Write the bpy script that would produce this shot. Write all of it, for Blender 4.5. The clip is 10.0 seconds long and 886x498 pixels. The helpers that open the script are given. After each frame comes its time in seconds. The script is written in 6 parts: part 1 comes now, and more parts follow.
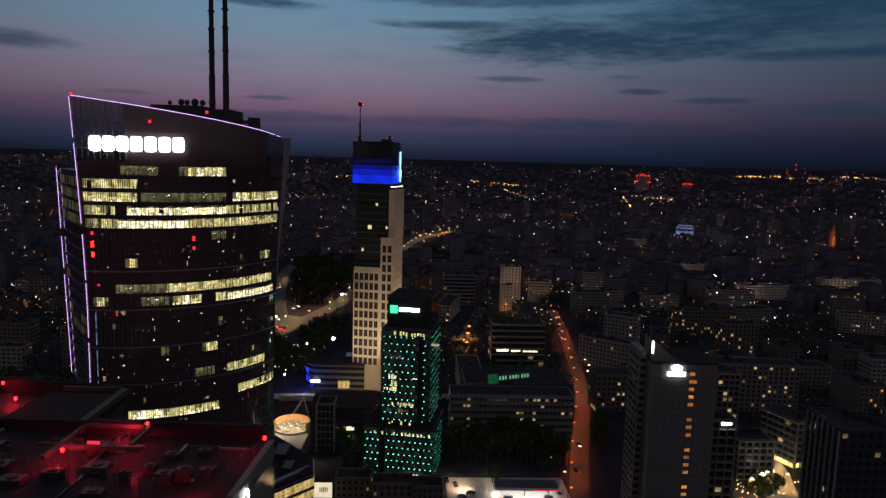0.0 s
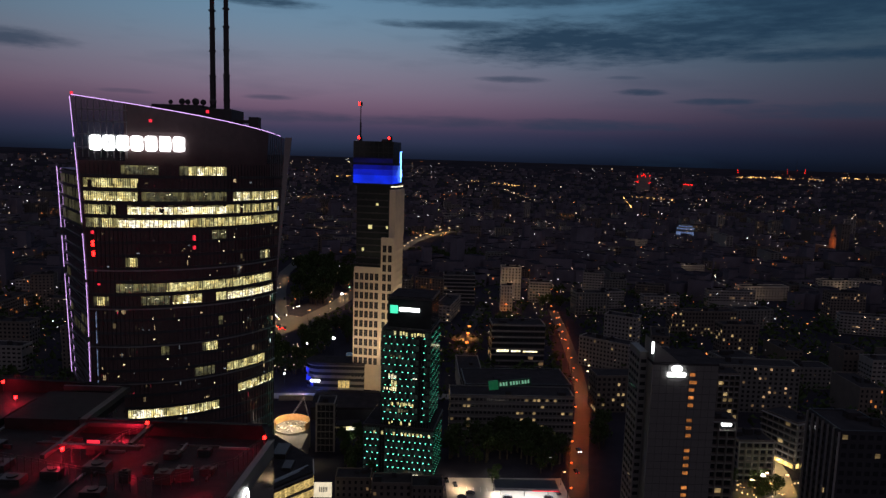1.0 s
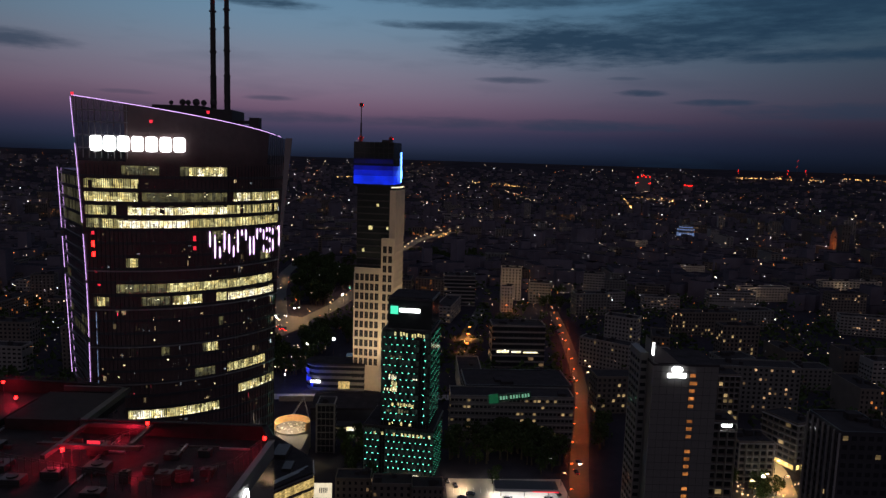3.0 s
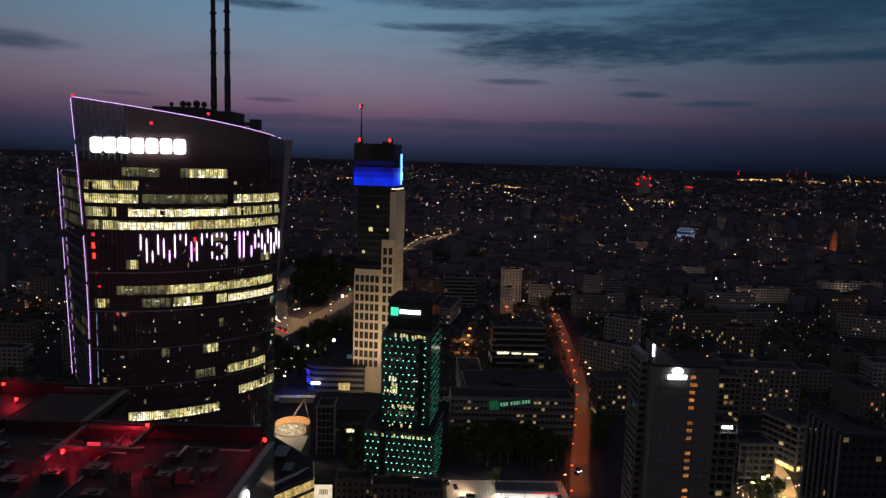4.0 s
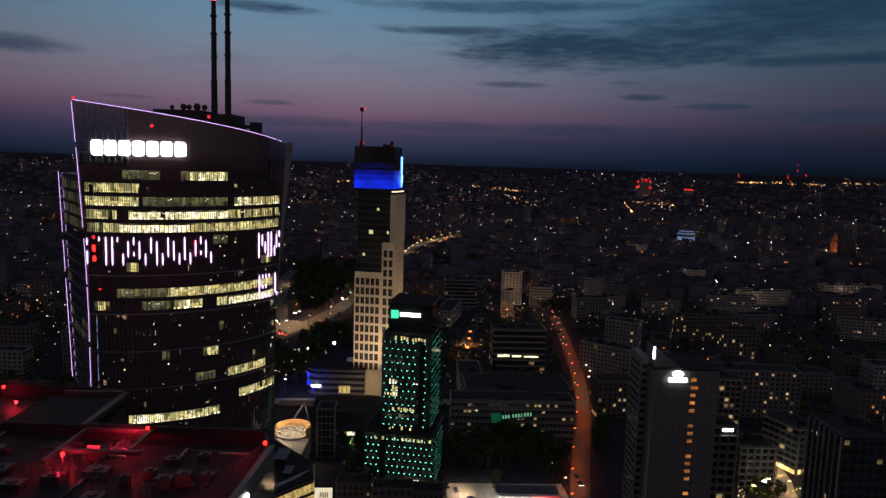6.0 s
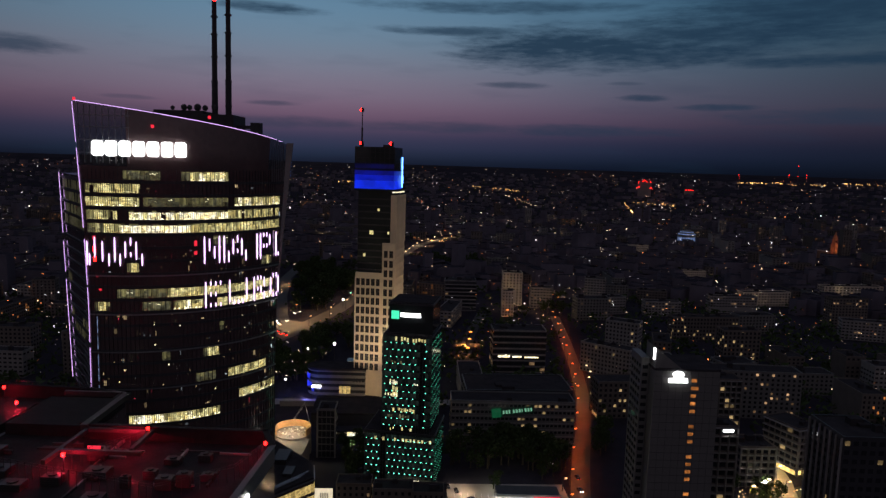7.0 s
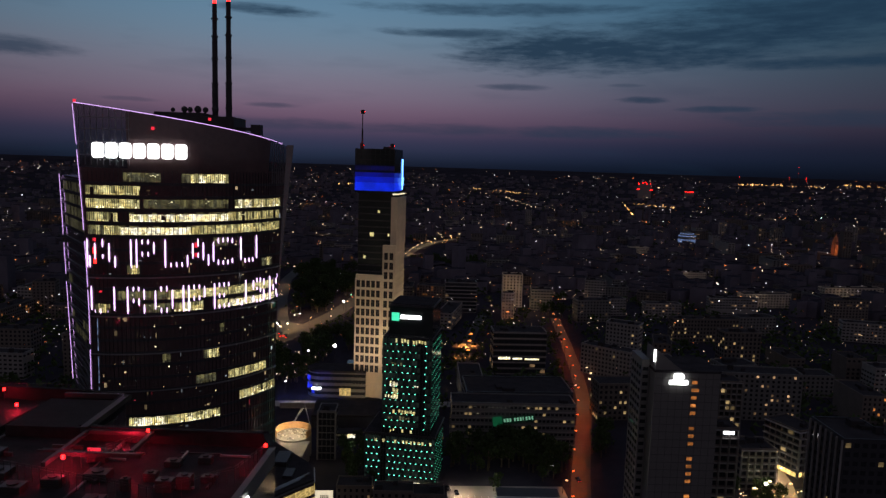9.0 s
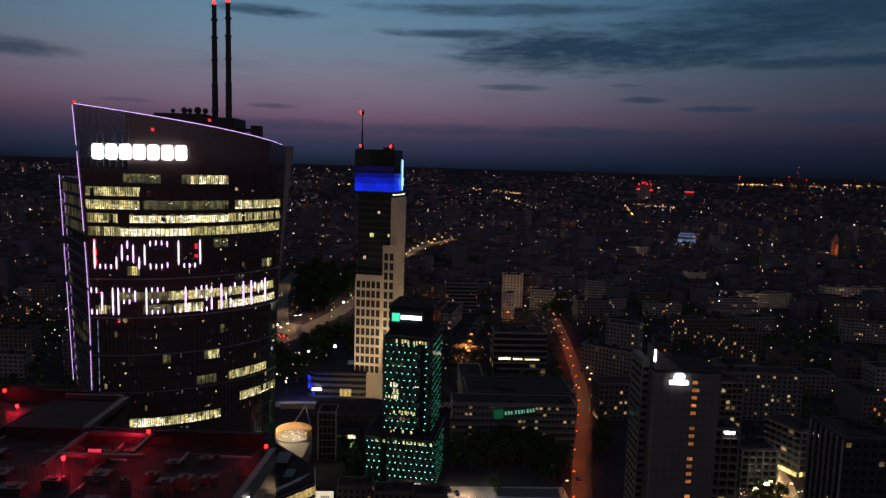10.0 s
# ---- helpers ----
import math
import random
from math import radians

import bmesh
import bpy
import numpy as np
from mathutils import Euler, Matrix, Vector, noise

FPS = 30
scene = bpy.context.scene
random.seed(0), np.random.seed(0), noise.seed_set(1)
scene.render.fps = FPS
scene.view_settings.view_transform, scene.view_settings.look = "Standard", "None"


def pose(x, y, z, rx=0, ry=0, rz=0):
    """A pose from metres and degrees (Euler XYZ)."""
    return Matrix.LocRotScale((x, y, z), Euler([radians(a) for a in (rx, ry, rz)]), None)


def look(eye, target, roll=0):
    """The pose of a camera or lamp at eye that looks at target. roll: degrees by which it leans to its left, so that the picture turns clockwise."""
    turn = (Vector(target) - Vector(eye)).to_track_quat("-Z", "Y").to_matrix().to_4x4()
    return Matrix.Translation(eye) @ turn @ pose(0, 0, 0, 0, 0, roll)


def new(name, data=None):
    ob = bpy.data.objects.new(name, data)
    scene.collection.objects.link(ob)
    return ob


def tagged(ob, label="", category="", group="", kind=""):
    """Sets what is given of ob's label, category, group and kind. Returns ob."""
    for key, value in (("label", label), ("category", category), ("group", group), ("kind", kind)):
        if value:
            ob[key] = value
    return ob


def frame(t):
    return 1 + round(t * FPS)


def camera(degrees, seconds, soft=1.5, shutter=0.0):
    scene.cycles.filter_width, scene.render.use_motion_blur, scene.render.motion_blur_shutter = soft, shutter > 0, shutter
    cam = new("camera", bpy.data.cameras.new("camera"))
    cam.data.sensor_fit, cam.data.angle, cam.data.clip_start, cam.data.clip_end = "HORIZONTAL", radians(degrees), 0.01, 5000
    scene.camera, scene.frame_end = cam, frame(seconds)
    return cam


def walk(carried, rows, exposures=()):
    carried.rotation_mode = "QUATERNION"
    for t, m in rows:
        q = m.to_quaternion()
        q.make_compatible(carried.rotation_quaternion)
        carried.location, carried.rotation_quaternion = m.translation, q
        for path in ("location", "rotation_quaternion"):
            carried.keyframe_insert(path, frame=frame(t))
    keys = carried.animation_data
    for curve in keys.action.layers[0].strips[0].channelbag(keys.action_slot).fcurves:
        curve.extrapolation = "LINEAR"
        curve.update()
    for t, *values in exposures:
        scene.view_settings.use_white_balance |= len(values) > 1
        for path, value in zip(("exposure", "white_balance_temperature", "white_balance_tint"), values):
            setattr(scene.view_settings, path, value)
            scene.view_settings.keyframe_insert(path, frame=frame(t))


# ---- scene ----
EYE = (0.0, 0.0, 154.0)
cam = camera(65, 10.0, soft=1.4)
# seconds, pan, tilt down, lean
AIM = [
    (0.0, 0.000, 7.360, 1.60), (0.5, -0.010, 7.352, 1.69), (1.0, -0.024, 7.356, 1.74),
    (1.5, -0.028, 7.353, 1.77), (2.0, -0.033, 7.348, 1.78), (2.5, -0.043, 7.330, 1.79),
    (3.2, -0.060, 7.275, 1.77), (4.0, -0.077, 7.171, 1.76), (4.5, -0.084, 7.103, 1.76),
    (5.0, -0.087, 7.040, 1.75), (5.5, -0.095, 6.986, 1.74), (6.2, -0.118, 6.937, 1.75),
    (7.0, -0.143, 6.906, 1.76), (7.5, -0.153, 6.900, 1.76), (8.0, -0.157, 6.868, 1.76),
    (8.5, -0.161, 6.795, 1.75), (9.0, -0.168, 6.752, 1.74), (9.5, -0.176, 6.725, 1.71),
    (10.0, -0.178, 6.713, 1.62)]


def aim(pan, tilt, lean):
    p, q = radians(pan), radians(tilt)
    way = Vector((math.sin(p) * math.cos(q), math.cos(p) * math.cos(q), -math.sin(q)))
    return look(EYE, Vector(EYE) + way * 100, lean)


walk(cam, [(t, aim(a, b, c)) for t, a, b, c in AIM], exposures=[(0.0, 0.17), (2.5, 0.18), (5.0, 0.13), (7.0, 0.08), (10.0, 0.04)])

# ---- sky after sunset, seen through its own directions ----
world = bpy.data.worlds.new("dusk_sky")
scene.world = world
world.use_nodes = True
wt = world.node_tree
wt.nodes.clear()


def wnode(kind, **sets):
    n = wt.nodes.new(kind)
    for k, v in sets.items():
        if k == "operation":
            n.operation = v
    return n


def wmath(op, a, b=None):
    n = wnode("ShaderNodeMath", operation=op)
    for i, v in enumerate((a, b)):
        if v is None:
            continue
        if isinstance(v, (int, float)):
            n.inputs[i].default_value = v
        else:
            wt.links.new(v, n.inputs[i])
    return n.outputs[0]


def build_sky():
    coord = wt.nodes.new("ShaderNodeTexCoord").outputs["Generated"]
    sep = wt.nodes.new("ShaderNodeSeparateXYZ")
    wt.links.new(coord, sep.inputs[0])
    x, y, z = sep.outputs
    el = wmath("MULTIPLY", wmath("ARCSINE", z), 57.2958)
    az = wmath("MULTIPLY", wmath("ARCTAN2", x, y), 57.2958)
    ramp = wt.nodes.new("ShaderNodeValToRGB")
    ramp.color_ramp.interpolation = "B_SPLINE"
    # elevation 0 to 40 degrees
    stops = SKY_STOPS
    el01 = wmath("DIVIDE", wmath("MAXIMUM", el, 0.0), 40.0)
    wt.links.new(el01, ramp.inputs[0])
    while len(ramp.color_ramp.elements) < len(stops):
        ramp.color_ramp.elements.new(0.5)
    for e, (deg, c) in zip(ramp.color_ramp.elements, stops):
        e.position = deg / 40.0
        e.color = (*c, 1)
    # the afterglow is stronger on one side
    off = wmath("DIVIDE", wmath("ADD", az, 12.0), 34.0)
    lobe = wmath("EXPONENT", wmath("MULTIPLY", wmath("MULTIPLY", off, off), -1.0))
    side = wmath("MULTIPLY", wmath("ADD", 1.0 - SKY_SIDE, wmath("MULTIPLY", lobe, SKY_SIDE)), 1.2)
    # the town's own glow lights the far half of the sky
    turn = wmath("SUBTRACT", 0.5, wmath("MULTIPLY", wmath("COSINE", wmath("DIVIDE", wmath("ADD", az, 12.0), 57.2958)), 0.5))
    glow = wt.nodes.new("ShaderNodeVectorMath")
    glow.operation = "SCALE"
    cold = wt.nodes.new("ShaderNodeMapRange")
    cold.interpolation_type = "SMOOTHSTEP"
    wt.links.new(az, cold.inputs[0])
    cold.inputs[1].default_value, cold.inputs[2].default_value = -8.0, 34.0
    tint = wt.nodes.new("ShaderNodeMix")
    tint.data_type = "RGBA"
    tint.inputs[6].default_value, tint.inputs[7].default_value = (1, 1, 1, 1), (0.68, 0.96, 1.08, 1)
    wt.links.new(cold.outputs[0], tint.inputs[0])
    cast = wt.nodes.new("ShaderNodeVectorMath")
    cast.operation = "MULTIPLY"
    wt.links.new(ramp.outputs[0], cast.inputs[0])
    wt.links.new(tint.outputs[2], cast.inputs[1])
    wt.links.new(cast.outputs[0], glow.inputs[0])
    wt.links.new(side, glow.inputs[3])
    # ragged cloud streaks: stretched noise warps soft ellipses
    mapping = wt.nodes.new("ShaderNodeCombineXYZ")
    wt.links.new(wmath("MULTIPLY", az, 0.16), mapping.inputs[0])
    wt.links.new(wmath("MULTIPLY", el, 0.9), mapping.inputs[1])
    noi = wt.nodes.new("ShaderNodeTexNoise")
    noi.inputs["Scale"].default_value = 1.0
    noi.inputs["Detail"].default_value = 7.0
    noi.inputs["Roughness"].default_value = 0.62
    wt.links.new(mapping.outputs[0], noi.inputs["Vector"])
    rag = wmath("SUBTRACT", noi.outputs[0], 0.5)
    thin = wt.nodes.new("ShaderNodeTexNoise")
    thin.inputs["Scale"].default_value = 3.1
    thin.inputs["Detail"].default_value = 6.0
    thin.inputs["Roughness"].default_value = 0.65
    wt.links.new(mapping.outputs[0], thin.inputs["Vector"])
    shred = wmath("SUBTRACT", thin.outputs[0], 0.5)
    total = None
    for a, e, wa, we, k in CLOUDS:
        da = wmath("DIVIDE", wmath("SUBTRACT", az, a), wa)
        de = wmath("DIVIDE", wmath("SUBTRACT", el, e), we)
        q = wmath("ADD", wmath("MULTIPLY", da, da), wmath("MULTIPLY", de, de))
        q = wmath("ADD", wmath("ADD", q, wmath("MULTIPLY", rag, -3.8)), wmath("MULTIPLY", shred, -2.6))
        soft = wt.nodes.new("ShaderNodeMapRange")
        soft.interpolation_type = "SMOOTHSTEP"
        wt.links.new(q, soft.inputs[0])
        soft.inputs[1].default_value, soft.inputs[2].default_value = -0.5, 2.5
        soft.inputs[3].default_value, soft.inputs[4].default_value = k, 0.0
        m = soft.outputs[0]
        total = m if total is None else wmath("MAXIMUM", total, m)
    # thin uneven veil over the whole sky
    wide = wt.nodes.new("ShaderNodeTexNoise")
    wide.inputs["Scale"].default_value = 0.55
    wide.inputs["Detail"].default_value = 4.0
    wt.links.new(mapping.outputs[0], wide.inputs["Vector"])
    veil = wmath("MULTIPLY", wmath("MAXIMUM", wmath("SUBTRACT", wide.outputs[0], 0.52), 0.0), 0.9)
    total = wmath("MINIMUM", wmath("ADD", total, veil), 0.92)
    mix = wt.nodes.new("ShaderNodeMix")
    mix.data_type = "RGBA"
    wt.links.new(total, mix.inputs[0])
    town = wt.nodes.new("ShaderNodeVectorMath")
    town.operation = "MULTIPLY_ADD"
    town.inputs[0].default_value = (0.116, 0.088, 0.100)
    wt.links.new(wmath("MULTIPLY", turn, turn), town.inputs[1])
    wt.links.new(glow.outputs[0], town.inputs[2])
    wt.links.new(town.outputs[0], mix.inputs[6])
    mix.inputs[7].default_value = (0.013, 0.034, 0.066, 1)
    bg = wt.nodes.new("ShaderNodeBackground")
    wt.links.new(mix.outputs[2], bg.inputs[0])
    bg.inputs[1].default_value = 1.0
    out = wt.nodes.new("ShaderNodeOutputWorld")
    wt.links.new(bg.outputs[0], out.inputs[0])


# colours by elevation in degrees
SKY_STOPS = [(0.0, (0.0065, 0.0095, 0.021)), (0.6, (0.0125, 0.0180, 0.039)), (1.3, (0.022, 0.027, 0.058)), (2.4, (0.040, 0.036, 0.074)),
             (3.7, (0.122, 0.068, 0.112)), (5.2, (0.150, 0.112, 0.164)), (7.2, (0.150, 0.150, 0.202)),
             (9.5, (0.120, 0.180, 0.246)), (12.5, (0.088, 0.182, 0.278)), (15.0, (0.078, 0.140, 0.205)), (20.0, (0.12, 0.155, 0.225)), (40.0, (0.16, 0.18, 0.265))]
SKY_SIDE = 0.84
# azimuth, elevation, half widths, density
CLOUDS = [(12.5, 9.1, 5.5, 0.45, 1.0), (9.5, 9.3, 7.5, 1.45, 1.0), (15.5, 9.2, 8.0, 1.05, 0.95), (21.0, 10.2, 9.0, 1.25, 0.9), (28.0, 11.5, 11.0, 1.4, 0.85), (1.5, 10.5, 5.5, 0.32, 0.8),
          (4.0, 12.3, 9.0, 0.4, 0.7), (28.5, 8.1, 6.5, 0.38, 0.9), (-14.3, 11.5, 3.2, 0.35, 0.8), (-31.5, 7.4, 3.0, 0.55, 0.7),
          (5.2, 6.5, 2.2, 0.2, 0.6), (15.3, 5.6, 1.5, 0.2, 0.75), (20.9, 4.9, 2.2, 0.2, 0.7), (14.0, 6.7, 1.1, 0.12, 0.4),
          (11.0, 3.0, 6.5, 0.38, 0.6), (-14.2, 4.4, 1.6, 0.17, 0.5), (-24.3, 4.3, 1.6, 0.14, 0.35), (31.0, 4.2, 8.0, 0.5, 0.5), (0.0, 3.0, 7.0, 0.38, 0.45), (-14.0, 3.0, 6.0, 0.38, 0.5)]
build_sky()


# ---- lamps ----
def lamp(name, at, watts, colour, size=0.3, kind="POINT", target=None, spot=60):
    d = bpy.data.lights.new(name, kind)
    d.energy, d.color = watts, colour
    if kind == "AREA":
        d.size = size
    else:
        d.shadow_soft_size = size
    if kind == "SPOT":
        d.spot_size, d.spot_blend = radians(spot), 1.0
    ob = new(name, d)
    ob.matrix_world = look(at, target) if target else Matrix.Translation(at)
    return ob


WARM, SODIUM, COOL = (1.0, 0.72, 0.40), (1.0, 0.33, 0.07), (0.85, 0.93, 1.0)


# ---- materials ----
def material(name, colour, rough=0.7, metal=0.0, vary=0.3, scale=0.4, bump=0.1, glow=None, power=0.0, fine=6.0, each=0.0, spec=0.5):
    """Colour with stains at two scales and fine relief; glow only for what gives off light."""
    m = bpy.data.materials.new(name)
    m.use_nodes = True
    nt = m.node_tree
    b = nt.nodes["Principled BSDF"]
    b.inputs["Roughness"].default_value = rough
    b.inputs["Metallic"].default_value = metal
    b.inputs["Specular IOR Level"].default_value = spec
    pos = nt.nodes.new("ShaderNodeTexCoord").outputs["Object"]
    big, small = nt.nodes.new("ShaderNodeTexNoise"), nt.nodes.new("ShaderNodeTexNoise")
    for n, s, d in ((big, scale, 4), (small, scale * fine, 5)):
        n.inputs["Scale"].default_value = s
        n.inputs["Detail"].default_value = d
        nt.links.new(pos, n.inputs["Vector"])
    mul = nt.nodes.new("ShaderNodeMath")
    mul.operation = "MULTIPLY_ADD"
    nt.links.new(big.outputs[0], mul.inputs[0])
    mul.inputs[1].default_value = 2 * vary
    mul.inputs[2].default_value = 1 - 1.5 * vary
    add = nt.nodes.new("ShaderNodeMath")
    add.operation = "MULTIPLY_ADD"
    nt.links.new(small.outputs[0], add.inputs[0])
    add.inputs[1].default_value = vary
    nt.links.new(mul.outputs[0], add.inputs[2])
    value = add.outputs[0]
    if each:
        info = nt.nodes.new("ShaderNodeObjectInfo")
        e = nt.nodes.new("ShaderNodeMath")
        e.operation = "MULTIPLY_ADD"
        nt.links.new(info.outputs["Random"], e.inputs[0])
        e.inputs[1].default_value = each
        nt.links.new(value, e.inputs[2])
        value = e.outputs[0]
    sc = nt.nodes.new("ShaderNodeVectorMath")
    sc.operation = "SCALE"
    sc.inputs[0].default_value = colour
    nt.links.new(value, sc.inputs[3])
    nt.links.new(sc.outputs[0], b.inputs["Base Color"])
    if bump:
        bp = nt.nodes.new("ShaderNodeBump")
        bp.inputs["Strength"].default_value = bump
        bp.inputs["Distance"].default_value = 0.05
        nt.links.new(small.outputs[0], bp.inputs["Height"])
        nt.links.new(bp.outputs[0], b.inputs["Normal"])
    if glow:
        b.inputs["Emission Color"].default_value = (*glow, 1)
        b.inputs["Emission Strength"].default_value = power
    return m


def glowing(name, colour, power, uneven=0.0, scale=0.6, stretch=(1, 1, 1), island=0.0, each=0.0, second=None, steep=1.0):
    """A lit lamp, sign or room behind glass; uneven breaks the light up like furniture and blinds do."""
    m = material(name, (0.02, 0.02, 0.02), 0.4, bump=0.0, glow=colour, power=power)
    nt = m.node_tree
    b = nt.nodes["Principled BSDF"]
    value = None
    if uneven:
        pos = nt.nodes.new("ShaderNodeTexCoord").outputs["Object"]
        mp = nt.nodes.new("ShaderNodeMapping")
        mp.inputs["Scale"].default_value = stretch
        nt.links.new(pos, mp.inputs[0])
        n = nt.nodes.new("ShaderNodeTexNoise")
        n.inputs["Scale"].default_value = scale
        n.inputs["Detail"].default_value = 3
        nt.links.new(mp.outputs[0], n.inputs["Vector"])
        r = nt.nodes.new("ShaderNodeMapRange")
        r.inputs[1].default_value, r.inputs[2].default_value = 0.38, 0.62
        r.inputs[3].default_value, r.inputs[4].default_value = 1 - uneven, 1.0
        nt.links.new(n.outputs[0], r.inputs[0])
        value = r.outputs[0]
        if second:
            tint = nt.nodes.new("ShaderNodeTexNoise")
            tint.inputs["Scale"].default_value = scale * 0.5
            nt.links.new(pos, tint.inputs["Vector"])
            mr = nt.nodes.new("ShaderNodeMapRange")
            mr.inputs[1].default_value, mr.inputs[2].default_value = 0.4, 0.6
            nt.links.new(tint.outputs[0], mr.inputs[0])
            mx = nt.nodes.new("ShaderNodeMix")
            mx.data_type = "RGBA"
            mx.inputs[6].default_value, mx.inputs[7].default_value = (*colour, 1), (*second, 1)
            nt.links.new(mr.outputs[0], mx.inputs[0])
            nt.links.new(mx.outputs[2], b.inputs["Emission Color"])
    if island or each:
        g = nt.nodes.new("ShaderNodeNewGeometry")
        r = nt.nodes.new("ShaderNodeMapRange")
        r.inputs[3].default_value, r.inputs[4].default_value = 1 - max(island, each), 1.0
        info = nt.nodes.new("ShaderNodeObjectInfo")
        chance = g.outputs["Random Per Island"] if island else info.outputs["Random"]
        if steep != 1.0:
            pw = nt.nodes.new("ShaderNodeMath")
            pw.operation = "POWER"
            nt.links.new(chance, pw.inputs[0])
            pw.inputs[1].default_value = steep
            chance = pw.outputs[0]
        nt.links.new(chance, r.inputs[0])
        if value:
            k = nt.nodes.new("ShaderNodeMath")
            k.operation = "MULTIPLY"
            nt.links.new(value, k.inputs[0])
            nt.links.new(r.outputs[0], k.inputs[1])
            value = k.outputs[0]
        else:
            value = r.outputs[0]
    if value:
        k = nt.nodes.new("ShaderNodeMath")
        k.operation = "MULTIPLY"
        nt.links.new(value, k.inputs[0])
        k.inputs[1].default_value = power
        nt.links.new(k.outputs[0], b.inputs["Emission Strength"])
    return m


M = {}
M["ground"] = material("city_ground", (0.036, 0.034, 0.044), 0.9, vary=0.5, scale=0.01, fine=12, spec=0.0)
M["asphalt"] = material("asphalt", (0.048, 0.046, 0.044), 0.75, vary=0.3, scale=0.05, spec=0.15)
M["pavement"] = material("paving", (0.22, 0.20, 0.18), 0.8, vary=0.3, scale=0.1)
# faint red-brown reflections are put into this reddish base colour
M["glass"] = material("dark_curtain_glass", (0.095, 0.066, 0.066), 0.07, vary=0.4, scale=0.08, bump=0.02, spec=1.0)
M["green_glass"] = material("green_tinted_glass", (0.03, 0.036, 0.036), 0.1, vary=0.3, scale=0.1, bump=0.02)
M["screen"] = material("screen_glass", (0.05, 0.05, 0.055), 0.05, vary=0.2, bump=0.0, spec=0.6)
M["screen"].node_tree.nodes["Principled BSDF"].inputs["Alpha"].default_value = 0.5
M["pane"] = material("window_glass", (0.02, 0.022, 0.025), 0.08, vary=0.2, bump=0.0, each=0.3)
M["mullion"] = material("anodised_mullion", (0.04, 0.04, 0.045), 0.45, 0.6, vary=0.2)
M["spandrel"] = material("spandrel_panel", (0.045, 0.045, 0.05), 0.35, vary=0.3, scale=0.3, spec=0.25)
M["concrete"] = material("grey_concrete", (0.22, 0.21, 0.20), 0.85, vary=0.25, scale=0.15, bump=0.2)
M["cream"] = material("cream_stone", (0.55, 0.47, 0.36), 0.7, vary=0.2, scale=0.12)
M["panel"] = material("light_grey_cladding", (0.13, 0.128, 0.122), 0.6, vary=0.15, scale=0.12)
M["render"] = material("stained_render", (0.12, 0.105, 0.095), 0.9, vary=0.3, scale=0.15, each=0.3, spec=0.0)
M["roofing"] = material("bitumen_roofing", (0.042, 0.040, 0.043), 0.9, vary=0.4, scale=0.2, spec=0.0)
M["metal"] = material("dull_steel", (0.28, 0.28, 0.29), 0.45, 0.8, vary=0.25, scale=0.5)
M["dark_metal"] = material("dark_steel", (0.035, 0.033, 0.036), 0.6, 0.3, vary=0.35, scale=0.5)
M["leaf"] = material("foliage", (0.05, 0.072, 0.03), 0.8, vary=0.5, scale=0.3, spec=0.0)
M["bark"] = material("bark", (0.08, 0.06, 0.045), 0.95, vary=0.4, scale=1.5)
M["canopy"] = material("canopy_sheet", (0.5, 0.5, 0.5), 0.5, vary=0.15)
M["car"] = material("car_paint", (0.05, 0.055, 0.06), 0.25, 0.3, vary=0.1, bump=0)
M["roof_felt"] = material("rooftop_felt", (0.022, 0.019, 0.021), 0.85, vary=0.8, scale=0.25, bump=0.4, spec=0.2)
M["timber"] = material("timber_hoarding", (0.42, 0.26, 0.13), 0.8, vary=0.3, scale=0.8)
M["brick"] = material("old_brick", (0.28, 0.16, 0.11), 0.9, vary=0.3, scale=0.4)
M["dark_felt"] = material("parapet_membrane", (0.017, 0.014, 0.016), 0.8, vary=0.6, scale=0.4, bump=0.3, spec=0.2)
# violet haze and street light are put into the paler far wall colour
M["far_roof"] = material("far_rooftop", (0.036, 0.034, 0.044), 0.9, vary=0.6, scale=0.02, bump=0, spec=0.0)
M["far_wall"] = material("far_hazy_wall", (0.13, 0.12, 0.15), 0.9, vary=0.7, scale=0.01, bump=0, spec=0.0)
M["unit"] = material("painted_plant", (0.034, 0.031, 0.033), 0.5, 0.2, vary=0.4, scale=0.6)
M["rubber"] = material("rubber", (0.02, 0.02, 0.02), 0.9, vary=0.2)
M["neon"] = glowing("neon_tube", (0.72, 0.42, 0.95), 1.5)
M["blue_line"] = glowing("blue_white_line", (0.45, 0.6, 1.0), 0.5, 0.7, 0.5)
M["led"] = glowing("led_strip", (0.86, 0.56, 1.0), 2.2)
M["sign"] = glowing("sign_white", (1.0, 1.0, 1.0), 6.0)
M["red"] = glowing("red_obstruction_light", (1.0, 0.010, 0.008), 9.0)
M["red_dim"] = glowing("red_dim_light", (1.0, 0.03, 0.06), 1.0)
M["blue"] = glowing("blue_lit_band", (0.004, 0.03, 0.95), 0.80, 0.35, 0.12)
M["blue_mid"] = glowing("blue_lit_band_middle", (0.003, 0.02, 0.9), 0.5, 0.4, 0.12)
M["blue_low"] = glowing("blue_lit_band_upper", (0.003, 0.015, 0.9), 0.22, 0.5, 0.12)
M["blue_faint"] = glowing("blue_lit_band_faint", (0.003, 0.012, 0.9), 0.05, 0.5, 0.12)
M["blue_bright"] = glowing("blue_floodlight", (0.1, 0.3, 1.0), 6.0)
M["green"] = glowing("green_led", (0.10, 0.8, 0.5), 0.8, island=0.7)
# glow of the lens ghost before the office block, no real sign there
M["green_ghost"] = glowing("green_ghost", (0.015, 0.28, 0.11), 0.2, 0.2, 0.4)
